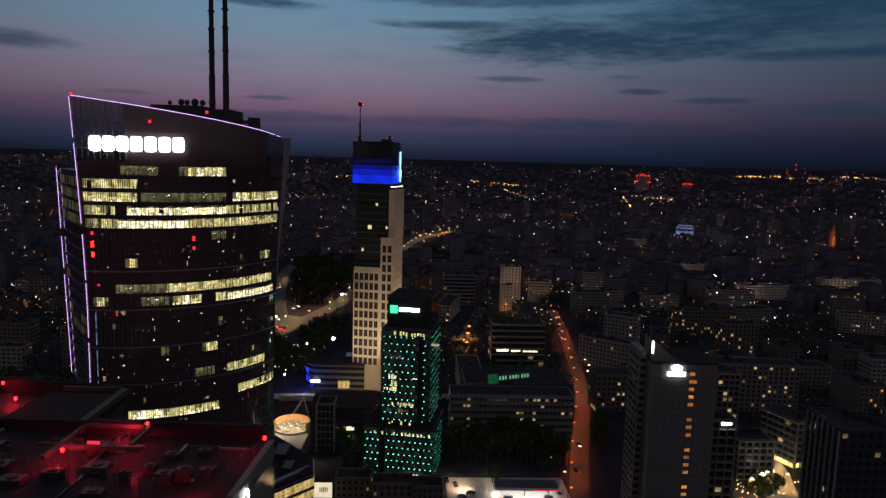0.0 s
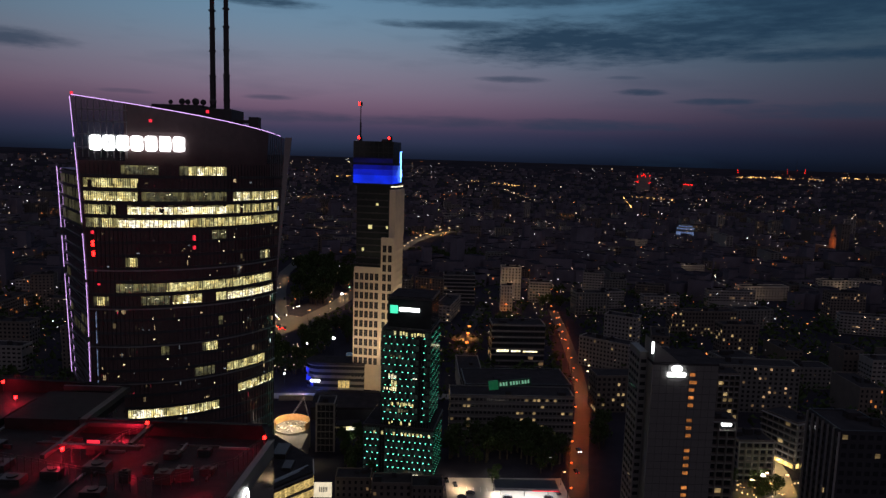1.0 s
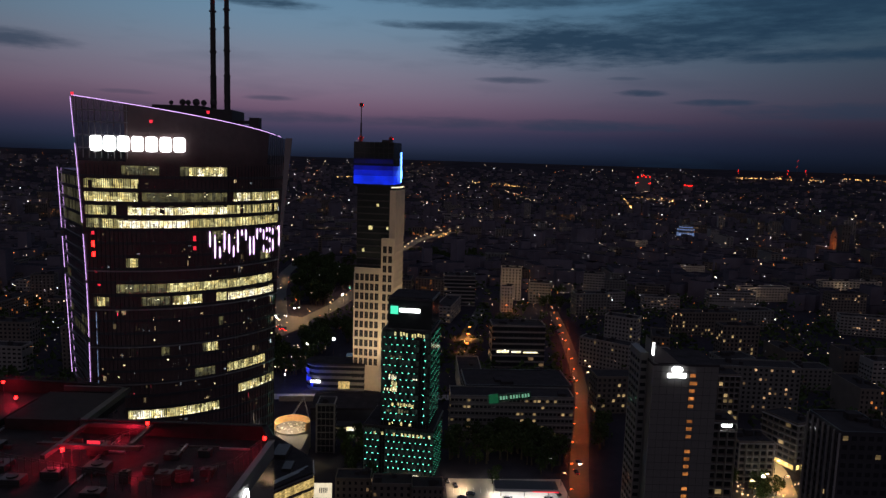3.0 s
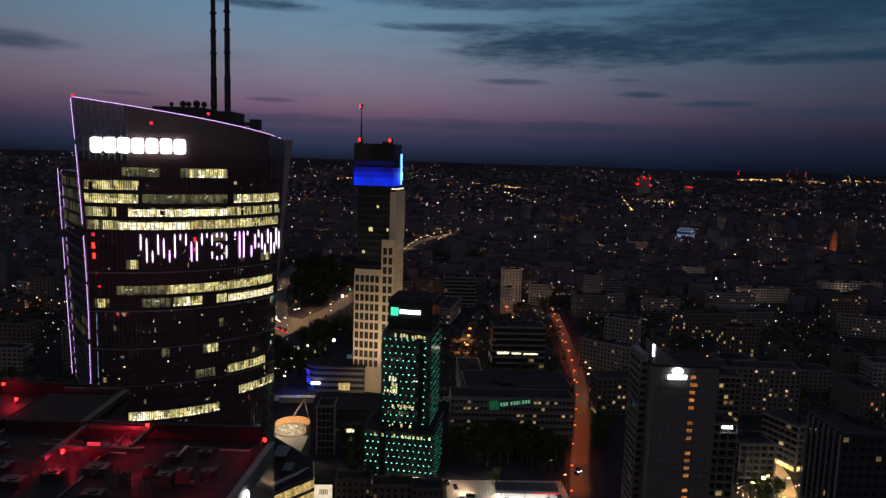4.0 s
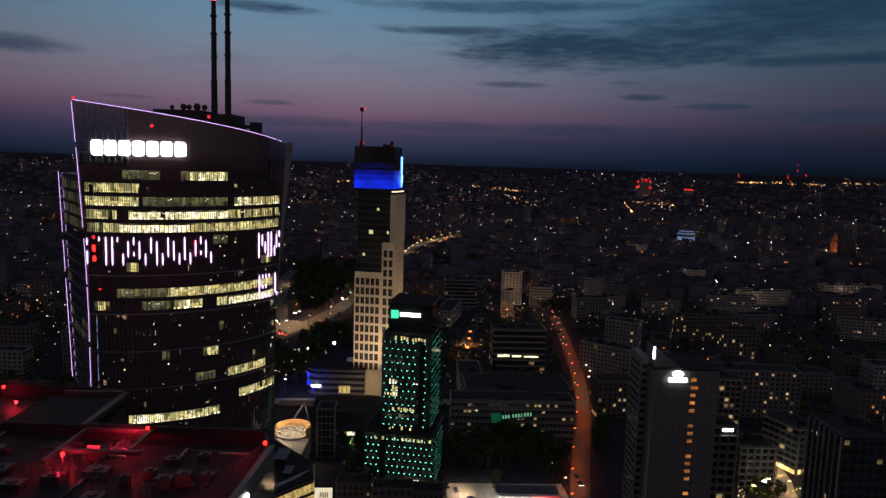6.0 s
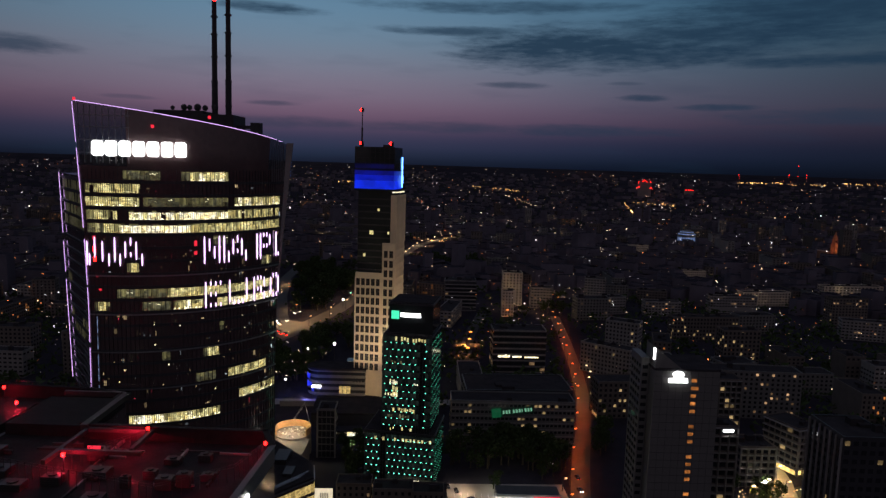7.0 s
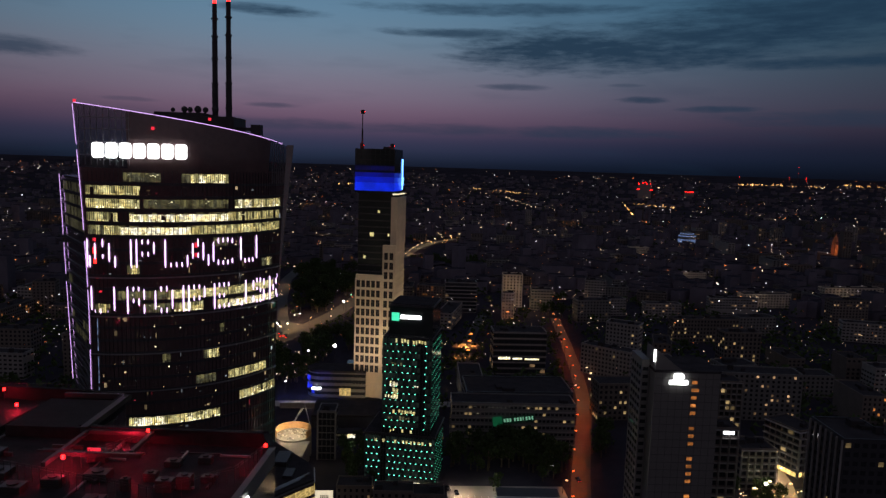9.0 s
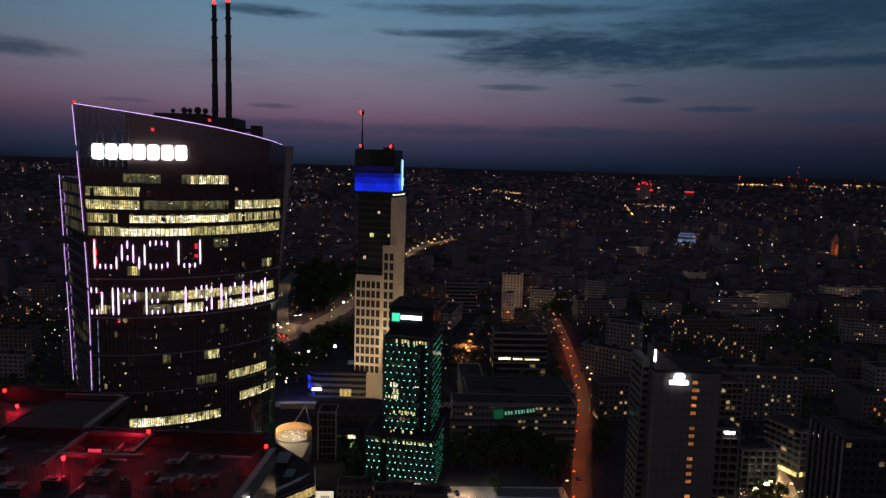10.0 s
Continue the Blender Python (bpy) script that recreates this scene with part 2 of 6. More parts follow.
M["ghost_board"] = glowing("ghost_board", (0.012, 0.14, 0.07), 0.05, 0.4, 0.4)
M["green_logo"] = glowing("mint_sign", (0.06, 0.75, 0.42), 1.2)
M["pale_green"] = glowing("pale_green_bar", (0.30, 0.75, 0.48), 0.6, island=0.4)
M["office"] = glowing("lit_office", (0.98, 0.78, 0.28), 1.25, 0.6, 0.8, (0.9, 0.9, 2.2), each=0.4, second=(0.92, 0.84, 0.40))
M["office_dim"] = glowing("dim_lit_office", (0.80, 0.70, 0.32), 0.24, 0.7, 0.8, (0.9, 0.9, 2.2), each=0.6, second=(0.72, 0.70, 0.42))
M["flank_dim"] = glowing("dim_flank_office", (0.72, 0.66, 0.34), 0.09, 0.7, 0.8, (0.9, 0.9, 2.2), each=0.7)
M["office_hot"] = glowing("bright_lit_office", (1.0, 0.82, 0.38), 2.1, 0.65, 0.8, (0.9, 0.9, 2.2), each=0.3, second=(1.0, 0.95, 0.75))
M["office_glow"] = glowing("office_room_light", (1.0, 0.90, 0.55), 3.2, island=0.8)
M["blind"] = glowing("roller_blind_lit_through", (0.85, 0.76, 0.32), 0.34, 0.3, 0.8, island=0.8)
M["furniture"] = material("office_furniture", (0.10, 0.075, 0.05), 0.6, vary=0.3, bump=0.0)
# glow for imitated reflections of city lights in the tower glass
M["glint_warm"] = glowing("faint_warm_glint", (1.0, 0.72, 0.38), 0.7, island=0.97, steep=3.0)
M["glint_cool"] = glowing("faint_cool_glint", (0.8, 0.9, 1.0), 0.8, island=0.97, steep=3.0)
M["glint_red"] = glowing("faint_red_glint", (1.0, 0.08, 0.14), 0.5, island=0.9, steep=2.0)
M["hall_bright"] = glowing("bright_shop", (1.0, 0.66, 0.2), 2.6, 0.5, 0.8, (0.9, 0.9, 2.0), each=0.5)
M["hall"] = glowing("lit_hall", (1.0, 0.70, 0.24), 0.85, 0.6, 0.8, (0.9, 0.9, 2.0), each=0.6)
M["flat"] = glowing("lit_flat", (1.0, 0.68, 0.30), 0.55, 0.5, 0.6, each=0.8)
M["green_dot"] = glowing("green_led_dot", (0.16, 0.88, 0.62), 3.2, each=0.55)
M["green_room"] = glowing("dim_green_office", (0.30, 0.50, 0.42), 0.045, 0.6, 0.8, each=0.9, steep=1.6)
# glow of the added dome that imitates a pale blue reflection
M["blue_reflection"] = glowing("pale_blue_reflection", (0.28, 0.42, 0.85), 0.55, 0.4, 0.3)
M["blue_wash"] = glowing("blue_wash_glow", (0.02, 0.04, 1.0), 1.0, 0.7, 0.3)
M["home"] = glowing("lit_room", (1.0, 0.60, 0.30), 0.9, 0.5, 0.6, island=0.95, steep=2.0)
M["home_orange"] = glowing("lit_stair", (1.0, 0.34, 0.08), 0.75, 0.6, 0.7, each=0.7)
M["bulb_warm"] = glowing("warm_bulb", (1.0, 0.66, 0.40), 8.0, island=0.92, steep=2.2)
M["bulb_orange"] = glowing("sodium_bulb", (1.0, 0.23, 0.06), 6.0, island=0.88, steep=2.0)
M["bulb_white"] = glowing("white_bulb", (1.0, 0.92, 0.95), 8.0, island=0.92, steep=2.4)
M["bulb_far"] = glowing("far_road_bulb", (1.0, 0.50, 0.16), 6.0, island=0.85, steep=1.5)
M["sodium_head"] = glowing("sodium_head", (1.0, 0.25, 0.05), 3.0, each=0.3)
M["warm_head"] = glowing("warm_head", (1.0, 0.72, 0.42), 4.0, each=0.5)
M["head"] = glowing("headlight", (1.0, 0.95, 0.85), 30.0)
M["hoarding"] = glowing("lit_hoarding", (1.0, 0.85, 0.6), 0.8, 0.2, 0.3)


# ---- mesh helpers ----
def box(bm, x0, x1, y0, y1, z0, z1, m=None):
    v = [bm.verts.new((x, y, z)) for z in (z0, z1) for x, y in ((x0, y0), (x1, y0), (x1, y1), (x0, y1))]
    if m is not None:
        for k in v:
            k.co = m @ k.co
    for f in ((3, 2, 1, 0), (4, 5, 6, 7), (0, 1, 5, 4), (1, 2, 6, 5), (2, 3, 7, 6), (3, 0, 4, 7)):
        bm.faces.new([v[i] for i in f])
    return v


def prism(bm, ring, z0, z1, top=None):
    """A solid on a plan ring (counter-clockwise); top: another ring at z1."""
    a = [bm.verts.new((x, y, z0)) for x, y in ring]
    b = [bm.verts.new((x, y, z1)) for x, y in (top or ring)]
    n = len(a)
    bm.faces.new(a[::-1]), bm.faces.new(b)
    for i in range(n):
        bm.faces.new((a[i], a[(i + 1) % n], b[(i + 1) % n], b[i]))


def disc(r, n=10, cx=0.0, cy=0.0):
    return [(cx + r * math.cos(2 * math.pi * i / n), cy + r * math.sin(2 * math.pi * i / n)) for i in range(n)]


def blob(bm, at, r, squash=1.0):
    """A small eight-faced lamp body."""
    x, y, z = at
    v = [bm.verts.new((x + a * r, y + b * r, z + c * r * squash)) for a, b, c in
         ((1, 0, 0), (0, 1, 0), (-1, 0, 0), (0, -1, 0), (0, 0, 1), (0, 0, -1))]
    for i in range(4):
        j = (i + 1) % 4
        bm.faces.new((v[i], v[j], v[4]))
        bm.faces.new((v[j], v[i], v[5]))


def part(name, bm, mat, parent=None, label=""):
    me = bpy.data.meshes.new(name)
    bm.normal_update()
    bm.to_mesh(me)
    bm.free()
    me.materials.append(M[mat])
    ob = new(name, me)
    if parent:
        ob.parent = parent
    if label:
        ob["label"] = label
    return ob


def frame_ring(bm, x0, x1, y0, y1, z0, z1, t):
    """A closed upstand of thickness t round a rectangle."""
    o = [(x0, y0), (x1, y0), (x1, y1), (x0, y1)]
    i = [(x0 + t, y0 + t), (x1 - t, y0 + t), (x1 - t, y1 - t), (x0 + t, y1 - t)]
    V = [[bm.verts.new((x, y, z)) for x, y in r] for r, z in ((o, z0), (o, z1), (i, z1), (i, z0))]
    for a in range(4):
        c, d = V[a], V[(a + 1) % 4]
        for k in range(4):
            bm.faces.new((c[k], c[(k + 1) % 4], d[(k + 1) % 4], d[k]))


def shared(name, mesh, parent, at, yaw=0.0):
    """One more piece on a mesh that alike pieces share."""
    ob = new(name, mesh)
    ob.parent = parent
    ob.matrix_basis = pose(*at, 0, 0, yaw)
    return ob


def piece_mesh(name, bm, mat):
    me = bpy.data.meshes.new(name)
    bm.to_mesh(me)
    bm.free()
    me.materials.append(M[mat])
    return me


def thing(name, at=(0, 0, 0), yaw=0.0, label="", category="", group="", kind=""):
    ob = new(name)
    ob.matrix_world = pose(*at, 0, 0, yaw)
    return tagged(ob, label, category, group, kind)


def boxes(*rows):
    bm = bmesh.new()
    for r in rows:
        box(bm, *r)
    return bm


# ---- ground: one sheet that lifts gently to the skyline ----
def rise(r):
    return 0.0 if r < 2200 else 148.0 * ((r - 2200) / 2650.0) ** 1.15


def build_ground():
    bm = bmesh.new()
    radii = [20, 150, 300, 450, 650, 900, 1250, 1700, 2200, 2600, 3000, 3400, 3800, 4200, 4600, 4850]
    n = 96
    hub = bm.verts.new((0, 0, 0))
    rings = []
    for r in radii:
        rings.append([bm.verts.new((r * math.cos(2 * math.pi * i / n), r * math.sin(2 * math.pi * i / n), rise(r))) for i in range(n)])
    for i in range(n):
        bm.faces.new((hub, rings[0][i], rings[0][(i + 1) % n]))
        for a, b in zip(rings, rings[1:]):
            bm.faces.new((a[i], b[i], b[(i + 1) % n], a[(i + 1) % n]))
    tagged(part("ground", bm, "ground"), "dark city ground at dusk reaching to the skyline", "ground", kind="structure")


build_ground()


def strip(name, pts, width, mat, label, category="road", z=0.06):
    """A road along plan points, with a small thickness."""
    bm = bmesh.new()
    P = [Vector((x, y, 0)) for x, y in pts]
    rows = []
    for i, p in enumerate(P):
        d = (P[min(i + 1, len(P) - 1)] - P[max(i - 1, 0)]).normalized()
        s = Vector((d.y, -d.x, 0)) * width / 2
        rows.append([bm.verts.new(p - s + Vector((0, 0, z))), bm.verts.new(p + s + Vector((0, 0, z)))])
    for a, b in zip(rows, rows[1:]):
        bm.faces.new((a[0], a[1], b[1], b[0]))
    ext = bmesh.ops.extrude_face_region(bm, geom=bm.faces[:])
    bmesh.ops.translate(bm, verts=[g for g in ext["geom"] if isinstance(g, bmesh.types.BMVert)], vec=(0, 0, -z * 0.9))
    bmesh.ops.recalc_face_normals(bm, faces=bm.faces[:])
    return tagged(part(name, bm, mat), label, category, kind="structure")


STREET = [(60, 270), (67, 308), (72, 335), (78, 364), (84, 390), (96, 448), (104, 520), (111, 610), (115, 680), (117, 715)]
AVENUE = [(-150, 600), (-128, 642), (-110, 712), (-101, 780), (-92, 880), (-80, 1040), (-68, 1200), (-52, 1310), (-22, 1410), (22, 1500)]
CROSS = [(-212, 1010), (-207, 900), (-185, 780), (-164, 690), (-150, 640)]
JUNCTION = [(-172, 552), (-150, 612), (-132, 652)]
SIDE_ROAD = [(-40, 300), (20, 300), (62, 296), (120, 300), (200, 330)]
strip("road_main", STREET, 9.5, "asphalt", "long straight street under orange street lamps")
strip("road_avenue", AVENUE, 17, "asphalt", "broad lit avenue curving away past dark parkland", z=0.08)
strip("road_cross", CROSS, 14, "asphalt", "lit road climbing away beside the park", z=0.1)
strip("road_junction", JUNCTION, 46, "asphalt", "wide lit junction of two avenues", z=0.12)
strip("road_side", SIDE_ROAD, 16, "asphalt", "street in front of the bright forecourt", z=0.09)


# ---- the tall tower with the curved glass sail ----
CX, CY, CR = -123.3, 300.9, 56.1
LED_SPEED = 24.4


def left_end(z):
    return -93.8 - 4.0 * max(0.0, (z - 95.0) / 77.0) ** 1.5


def right_end(z):
    return -18.5 + 1.5 * max(0.0, (z - 40) / 40.0) + 7.5 * max(0.0, (z - 85.0) / 77.0) ** 1.5


def on_arc(a, r=CR):
    return CX + r * math.cos(radians(a)), CY + r * math.sin(radians(a))


def sail_top(a):
    k = (a + 97.7) / 86.0
    return 172.3 - 10.2 * k - 1.0 * k * k


def arc_strip(bm, a0, a1, z0, z1, r0, r1, step=1.5):
    """A curved slab between two radii."""
    n = max(1, int(abs(a1 - a0) / step))
    rows = []
    for i in range(n + 1):
        a = a0 + (a1 - a0) * i / n
        q = [(*on_arc(a, r1), z0), (*on_arc(a, r1), z1), (*on_arc(a, r0), z1), (*on_arc(a, r0), z0)]
        rows.append([bm.verts.new(p) for p in q])
    for p, q in zip(rows, rows[1:]):
        for i in range(4):
            j = (i + 1) % 4
            bm.faces.new((p[i], q[i], q[j], p[j]))
    bm.faces.new(rows[0]), bm.faces.new(rows[-1][::-1])


# first and last angle, foot and head of the lit stretch, brightness
LIT = [(-80.6, -67.9, 1, .35), (-60.8, -57.6, 1, .4), (-57.6, -43.1, 1, .9), (-94.1, -75.0, 2, .8), (-94.1, -75.2, 3, .9),
       (-73.9, -43.2, 3, .3), (-40.3, -13.7, 3, .9), (-93.9, -82.8, 4, .8), (-78.8, -43.3, 4, 1.1), (-43.3, -14.7, 4, .8),
       (-93.6, -81.8, 5, .5), (-81.8, -57.6, 5, 1.2), (-57.5, -14.7, 5, .6), (-79.9, -75.8, 8, .5), (-26.8, -20.6, 8, .4),
       (-49.2, -43.4, 6, .2), (-83.5, -65.0, 10, .35), (-65.0, -43.7, 10, .6), (-43.6, -19.4, 10, .7), (-91.8, -86.2, 11, .5),
       (-74.9, -65.1, 11, .2), (-64.1, -53.5, 11, .9), (-47.9, -43.7, 11, .6), (-43.0, -18.6, 11, 1.5), (-53.5, -47.5, 15, .4),
       (-43.6, -24.4, 17, .8), (-38.6, -18.4, 19, .9), (-80.5, -66.0, 20, 1.0), (-66.0, -47.2, 20, .9),
       (-47.2, -45.3, 13, .3), (-68.4, -65.5, 15, .2), (-56.5, -48.8, 17, .3)]


def storey(k):
    """Foot of a storey counted down from the sign."""
    return 150.0 - 4.72 * k


def build_spire():
    t = thing("glass_office_tower", label="dark curved glass office tower with neon edges and lit offices", category="skyscraper")
    # curved sail: spandrel slabs, glass and mullions
    bm = bmesh.new()
    n = 56
    zs = [20 + 5 * i for i in range(26)] + [150]
    grid = []
    for i in range(n + 1):
        k = i / n
        col = []
        for z in zs:
            a = left_end(z) + (right_end(z) - left_end(z)) * k
            col.append((*on_arc(a), z))
        for h in (0.33, 0.66, 1.0):
            a0 = left_end(172) + (right_end(161) - left_end(172)) * k
            z = 150 + (sail_top(a0) - 150) * h
            a = left_end(z) + (right_end(z) - left_end(z)) * k
            col.append((*on_arc(a), z))
        grid.append(col)
    outer = [[bm.verts.new(p) for p in c] for c in grid]
    inner = [[bm.verts.new((CX + (x - CX) * 0.985, CY + (y - CY) * 0.985, z)) for x, y, z in c] for c in grid]
    for i in range(n):
        for j in range(len(outer[0]) - 1):
            bm.faces.new((outer[i][j], outer[i + 1][j], outer[i + 1][j + 1], outer[i][j + 1]))
            bm.faces.new((inner[i][j + 1], inner[i + 1][j + 1], inner[i + 1][j], inner[i][j]))
        bm.faces.new((outer[i][-1], outer[i + 1][-1], inner[i + 1][-1], inner[i][-1]))
        bm.faces.new((inner[i][0], inner[i + 1][0], outer[i + 1][0], outer[i][0]))
    for c, e in ((0, 1), (n, -1)):
        for j in range(len(outer[0]) - 1):
            q = (outer[c][j], outer[c][j + 1], inner[c][j + 1], inner[c][j])
            bm.faces.new(q[::e])
    for f in bm.faces:
        c = f.calc_center_median()
        a = math.degrees(math.atan2(c.y - CY, c.x - CX))
        if c.z > 151 and (a < -79 or a > -22):
            f.material_index = 1
    sail = part("glass_sail", bm, "glass", t, "smoky reflective curtain glass")
    sail.data.materials.append(M["screen"])
    for k in range(1, 27):
        z = storey(k)
        bm = bmesh.new()
        arc_strip(bm, left_end(z) + 0.4, right_end(z) - 0.4, z - 1.15, z - 0.1, CR - 0.2, CR + 0.14)
        part("floor_band", bm, "spandrel", t)
    bm = bmesh.new()
    a = -93.0
    while a < -16.5:
        arc_strip(bm, a - 0.05, a + 0.05, 22, 149.5, CR - 0.1, CR + 0.2, 1)
        a += 1.53
    part("mullion", bm, "mullion", t)["kind"] = "stuff"
    # glass fin that flares out at the far end of the sail
    bm = bmesh.new()
    last = None
    for i in range(12):
        z = 95 + 6.0 * i
        x, y = on_arc(right_end(z) - 0.2, CR)
        w = 2.6 * (i / 11.0)
        ring = [bm.verts.new(p) for p in ((x, y - .2, z), (x + w + .05, y + .3 * w - .2, z), (x + w + .05, y + .3 * w + .2, z), (x, y + .2, z))]
        if last:
            for q in range(4):
                bm.faces.new((last[q], last[(q + 1) % 4], ring[(q + 1) % 4], ring[q]))
        else:
            bm.faces.new(ring[::-1])
        last = ring
    bm.faces.new(last)
    part("edge_fin", bm, "glass", t)
    # mechanical storeys: dark louvre belts
    for z in (110.9, 82.9, 68.9, 96.8):
        bm = bmesh.new()
        arc_strip(bm, left_end(z) + 0.3, right_end(z) - 0.3, z - 0.25, z + 0.25, CR - 0.2, CR + 0.45)
        part("belt_course", bm, "metal", t, "thin steel belt around the glass")
    # lit offices, bay by bay
    for a0, a1, k, b in LIT:
        z0 = storey(k)
        n = max(1, round((a1 - a0) / 1.53))
        for i in range(n):
            if random.random() < 0.02:
                continue
            s = a0 + (a1 - a0) * i / n
            bm = bmesh.new()
            arc_strip(bm, s + 0.07, s + (a1 - a0) / n - 0.07, z0 + 0.1, z0 + 3.3 - 0.6 * (b > 1), CR - 0.2, CR + 0.06, 5)
            low = b - random.uniform(0, 0.3)
            part("lit_window", bm, "office_hot" if low > 0.85 else "office" if low > 0.3 else "office_dim", t)
    # ceiling lamps, bright foot strips, roller blinds and furniture seen against the lit rooms
    rng = random.Random(23)
    for a0, a1, k, b in LIT:
        z0 = storey(k)
        lamps, blinds, desks = bmesh.new(), bmesh.new(), bmesh.new()
        n = max(1, round((a1 - a0) / 0.765))
        w = (a1 - a0) / n
        shade = 0.0
        for i in range(n):
            s = a0 + w * i
            if i % 2 == 0:
                shade = rng.choice((0, 0, 0, .3, .6, 1.4, 2.6)) if b < 1.05 else rng.choice((0, 0, .3, .5))
            if shade:
                arc_strip(blinds, s + .04, s + w - .04, z0 + 3.3 - shade, z0 + 3.3, CR + .07, CR + .09, 5)
            elif rng.random() < .45 * min(1.2, b + .3):
                z = z0 + rng.choice((1.9, 2.2, 2.4, 2.6))
                arc_strip(lamps, s + w * rng.uniform(.05, .3), s + w * rng.uniform(.6, .95), z, z + rng.uniform(.12, .3), CR + .07, CR + .1, 5)
            if rng.random() < .6:
                q = rng.uniform(0, .5)
                arc_strip(desks, s + w * q, s + w * (q + rng.uniform(.2, .5)), z0 + .1, z0 + rng.choice((.5, .8, 1.0, 1.3, 1.7)), CR + .07, CR + .11, 5)
            # low glowing strips imitate lamplight caught on the desks
            if b >= .9 and rng.random() < .5:
                arc_strip(lamps, s + .05, s + w * rng.uniform(.5, .9), z0 + .15, z0 + rng.uniform(.4, .9), CR + .11, CR + .13, 5)
        for name, bm, mat in (("ceiling_lamp", lamps, "office_glow"), ("roller_blind", blinds, "blind"), ("furniture", desks, "furniture")):
            if len(bm.verts):
                part(name, bm, mat, t)["kind"] = "stuff"
            else:
                bm.free()
    bm = bmesh.new()
    for a0, a1, k, b in LIT:
        a = a0 + 0.38
        while a < a1:
            arc_strip(bm, a - 0.05, a + 0.05, storey(k) + .1, storey(k) + 3.2, CR, CR + 0.12, 1)
            a += 0.765
    part("glazing_bar", bm, "mullion", t)["kind"] = "stuff"
    # core with the flank between the two sails
    bm = bmesh.new()
    low = [on_arc(-92.5, CR - 1), on_arc(-55, CR - 1.2), on_arc(-20.5, CR - 1), (-92, 345), (-130, 352), (-153.5, 286)]
    top = [on_arc(-94.6, CR - 1), on_arc(-55, CR - 1.2), on_arc(-16.5, CR - 1), (-90, 345), (-132, 354), (-158.5, 286)]
    prism(bm, low, 0, 146, top)
    part("core", bm, "glass", t)
    # flank storeys
    for k in range(1, 20):
        z = storey(k)
        f = z / 146.0
        p0 = Vector((*on_arc(-92.5 - 2.1 * f, CR - 1), 0))
        p1 = Vector((-153.5 - 5 * f, 286, 0))
        d = (p1 - p0)
        nn = Vector((d.y, -d.x, 0)).normalized() * -1
        if nn.y > 0:
            nn = -nn
        m = Matrix.Translation((p0.x, p0.y, 0)) @ Matrix.Rotation(math.atan2(d.y, d.x), 4, "Z")
        L = d.length
        bm = boxes((0.3, L - 0.3, -0.15, 0.25, z - 1.2, z - 0.1))
        bmesh.ops.transform(bm, matrix=m, verts=bm.verts[:])
        part("floor_band", bm, "spandrel", t)
        if k in (2, 3, 4, 5, 10, 13, 14):
            for i in range(int((L - 4) / 3.2)):
                if random.random() < (0.7 if k < 6 else 0.3):
                    bm = boxes((2 + i * 3.2, 4.9 + i * 3.2, -0.1, 0.12, z, z + 3.3))
                    bmesh.ops.transform(bm, matrix=m, verts=bm.verts[:])
                    part("dim_window", bm, "flank_dim", t)
    # neon along the edges, in lengths with small gaps
    def edge(f, z0, z1, gaps, mt="neon", text="violet white neon line"):
        cuts = [z0] + [c for g in gaps for c in g] + [z1]
        for s, e in zip(cuts[::2], cuts[1::2]):
            bm = bmesh.new()
            nseg = max(2, int((e - s) / 8))
            last = None
            for i in range(nseg + 1):
                z = s + (e - s) * i / nseg
                x, y = f(z)
                ring = [bm.verts.new((x + dx, y + dy, z)) for dx, dy in ((-.075, -.075), (.075, -.075), (.075, .075), (-.075, .075))]
                if last:
                    for q in range(4):
                        bm.faces.new((last[q], last[(q + 1) % 4], ring[(q + 1) % 4], ring[q]))
                else:
                    bm.faces.new(ring[::-1])
                last = ring
            bm.faces.new(last)
            part("neon_edge", bm, mt, t, text)
    edge(lambda z: on_arc(-90.9, CR + 0.25), 60, 96, [(66, 66.6), (70.5, 72), (77, 77.4), (82, 84), (89, 90)], "blue_line", "dim blue white light line")
    edge(lambda z: on_arc(left_end(z) - 0.1, CR + 0.3), 66, 171.9, [(84.5, 86.5), (106.5, 107.5), (124.0, 128.0), (156.0, 158.0)])
    edge(lambda z: (-153.9 - 5 * z / 146.0, 285.4), 60, 146.4, [(102.0, 105.0), (118.0, 121.5)])
    for a0, a1 in ((-97.7, -70), (-69.8, -45), (-44.8, -16.5), (-15.0, -12.0)):
        bm = bmesh.new()
        last = None
        n = max(2, int((a1 - a0) / 3))
        for i in range(n + 1):
            a = a0 + (a1 - a0) * i / n
            x, y = on_arc(a, CR + 0.1)
            z = sail_top(a) + 0.15
            ring = [bm.verts.new(p) for p in ((x, y, z - .12), (x, y - .14, z), (x, y, z + .12), (x, y + .14, z))]
            if last:
                for q in range(4):
                    bm.faces.new((last[q], last[(q + 1) % 4], ring[(q + 1) % 4], ring[q]))
            last = ring
        part("neon_edge", bm, "neon", t, "violet white neon line")
    # roof plant behind the sail
    bm = boxes((-124, -86.5, 283, 300, 140, 171.3), (-119, -99, 284, 296, 171.3, 172.6))
    part("plant_room", bm, "dark_metal", t)
    bm = boxes((-86.5, -77, 287, 288, 166.0, 167.4), (-80.5, -76.5, 286, 290, 163.5, 168.6), (-84, -83, 286.5, 287.5, 160, 166))
    part("window_cleaning_crane", bm, "dark_metal", t)
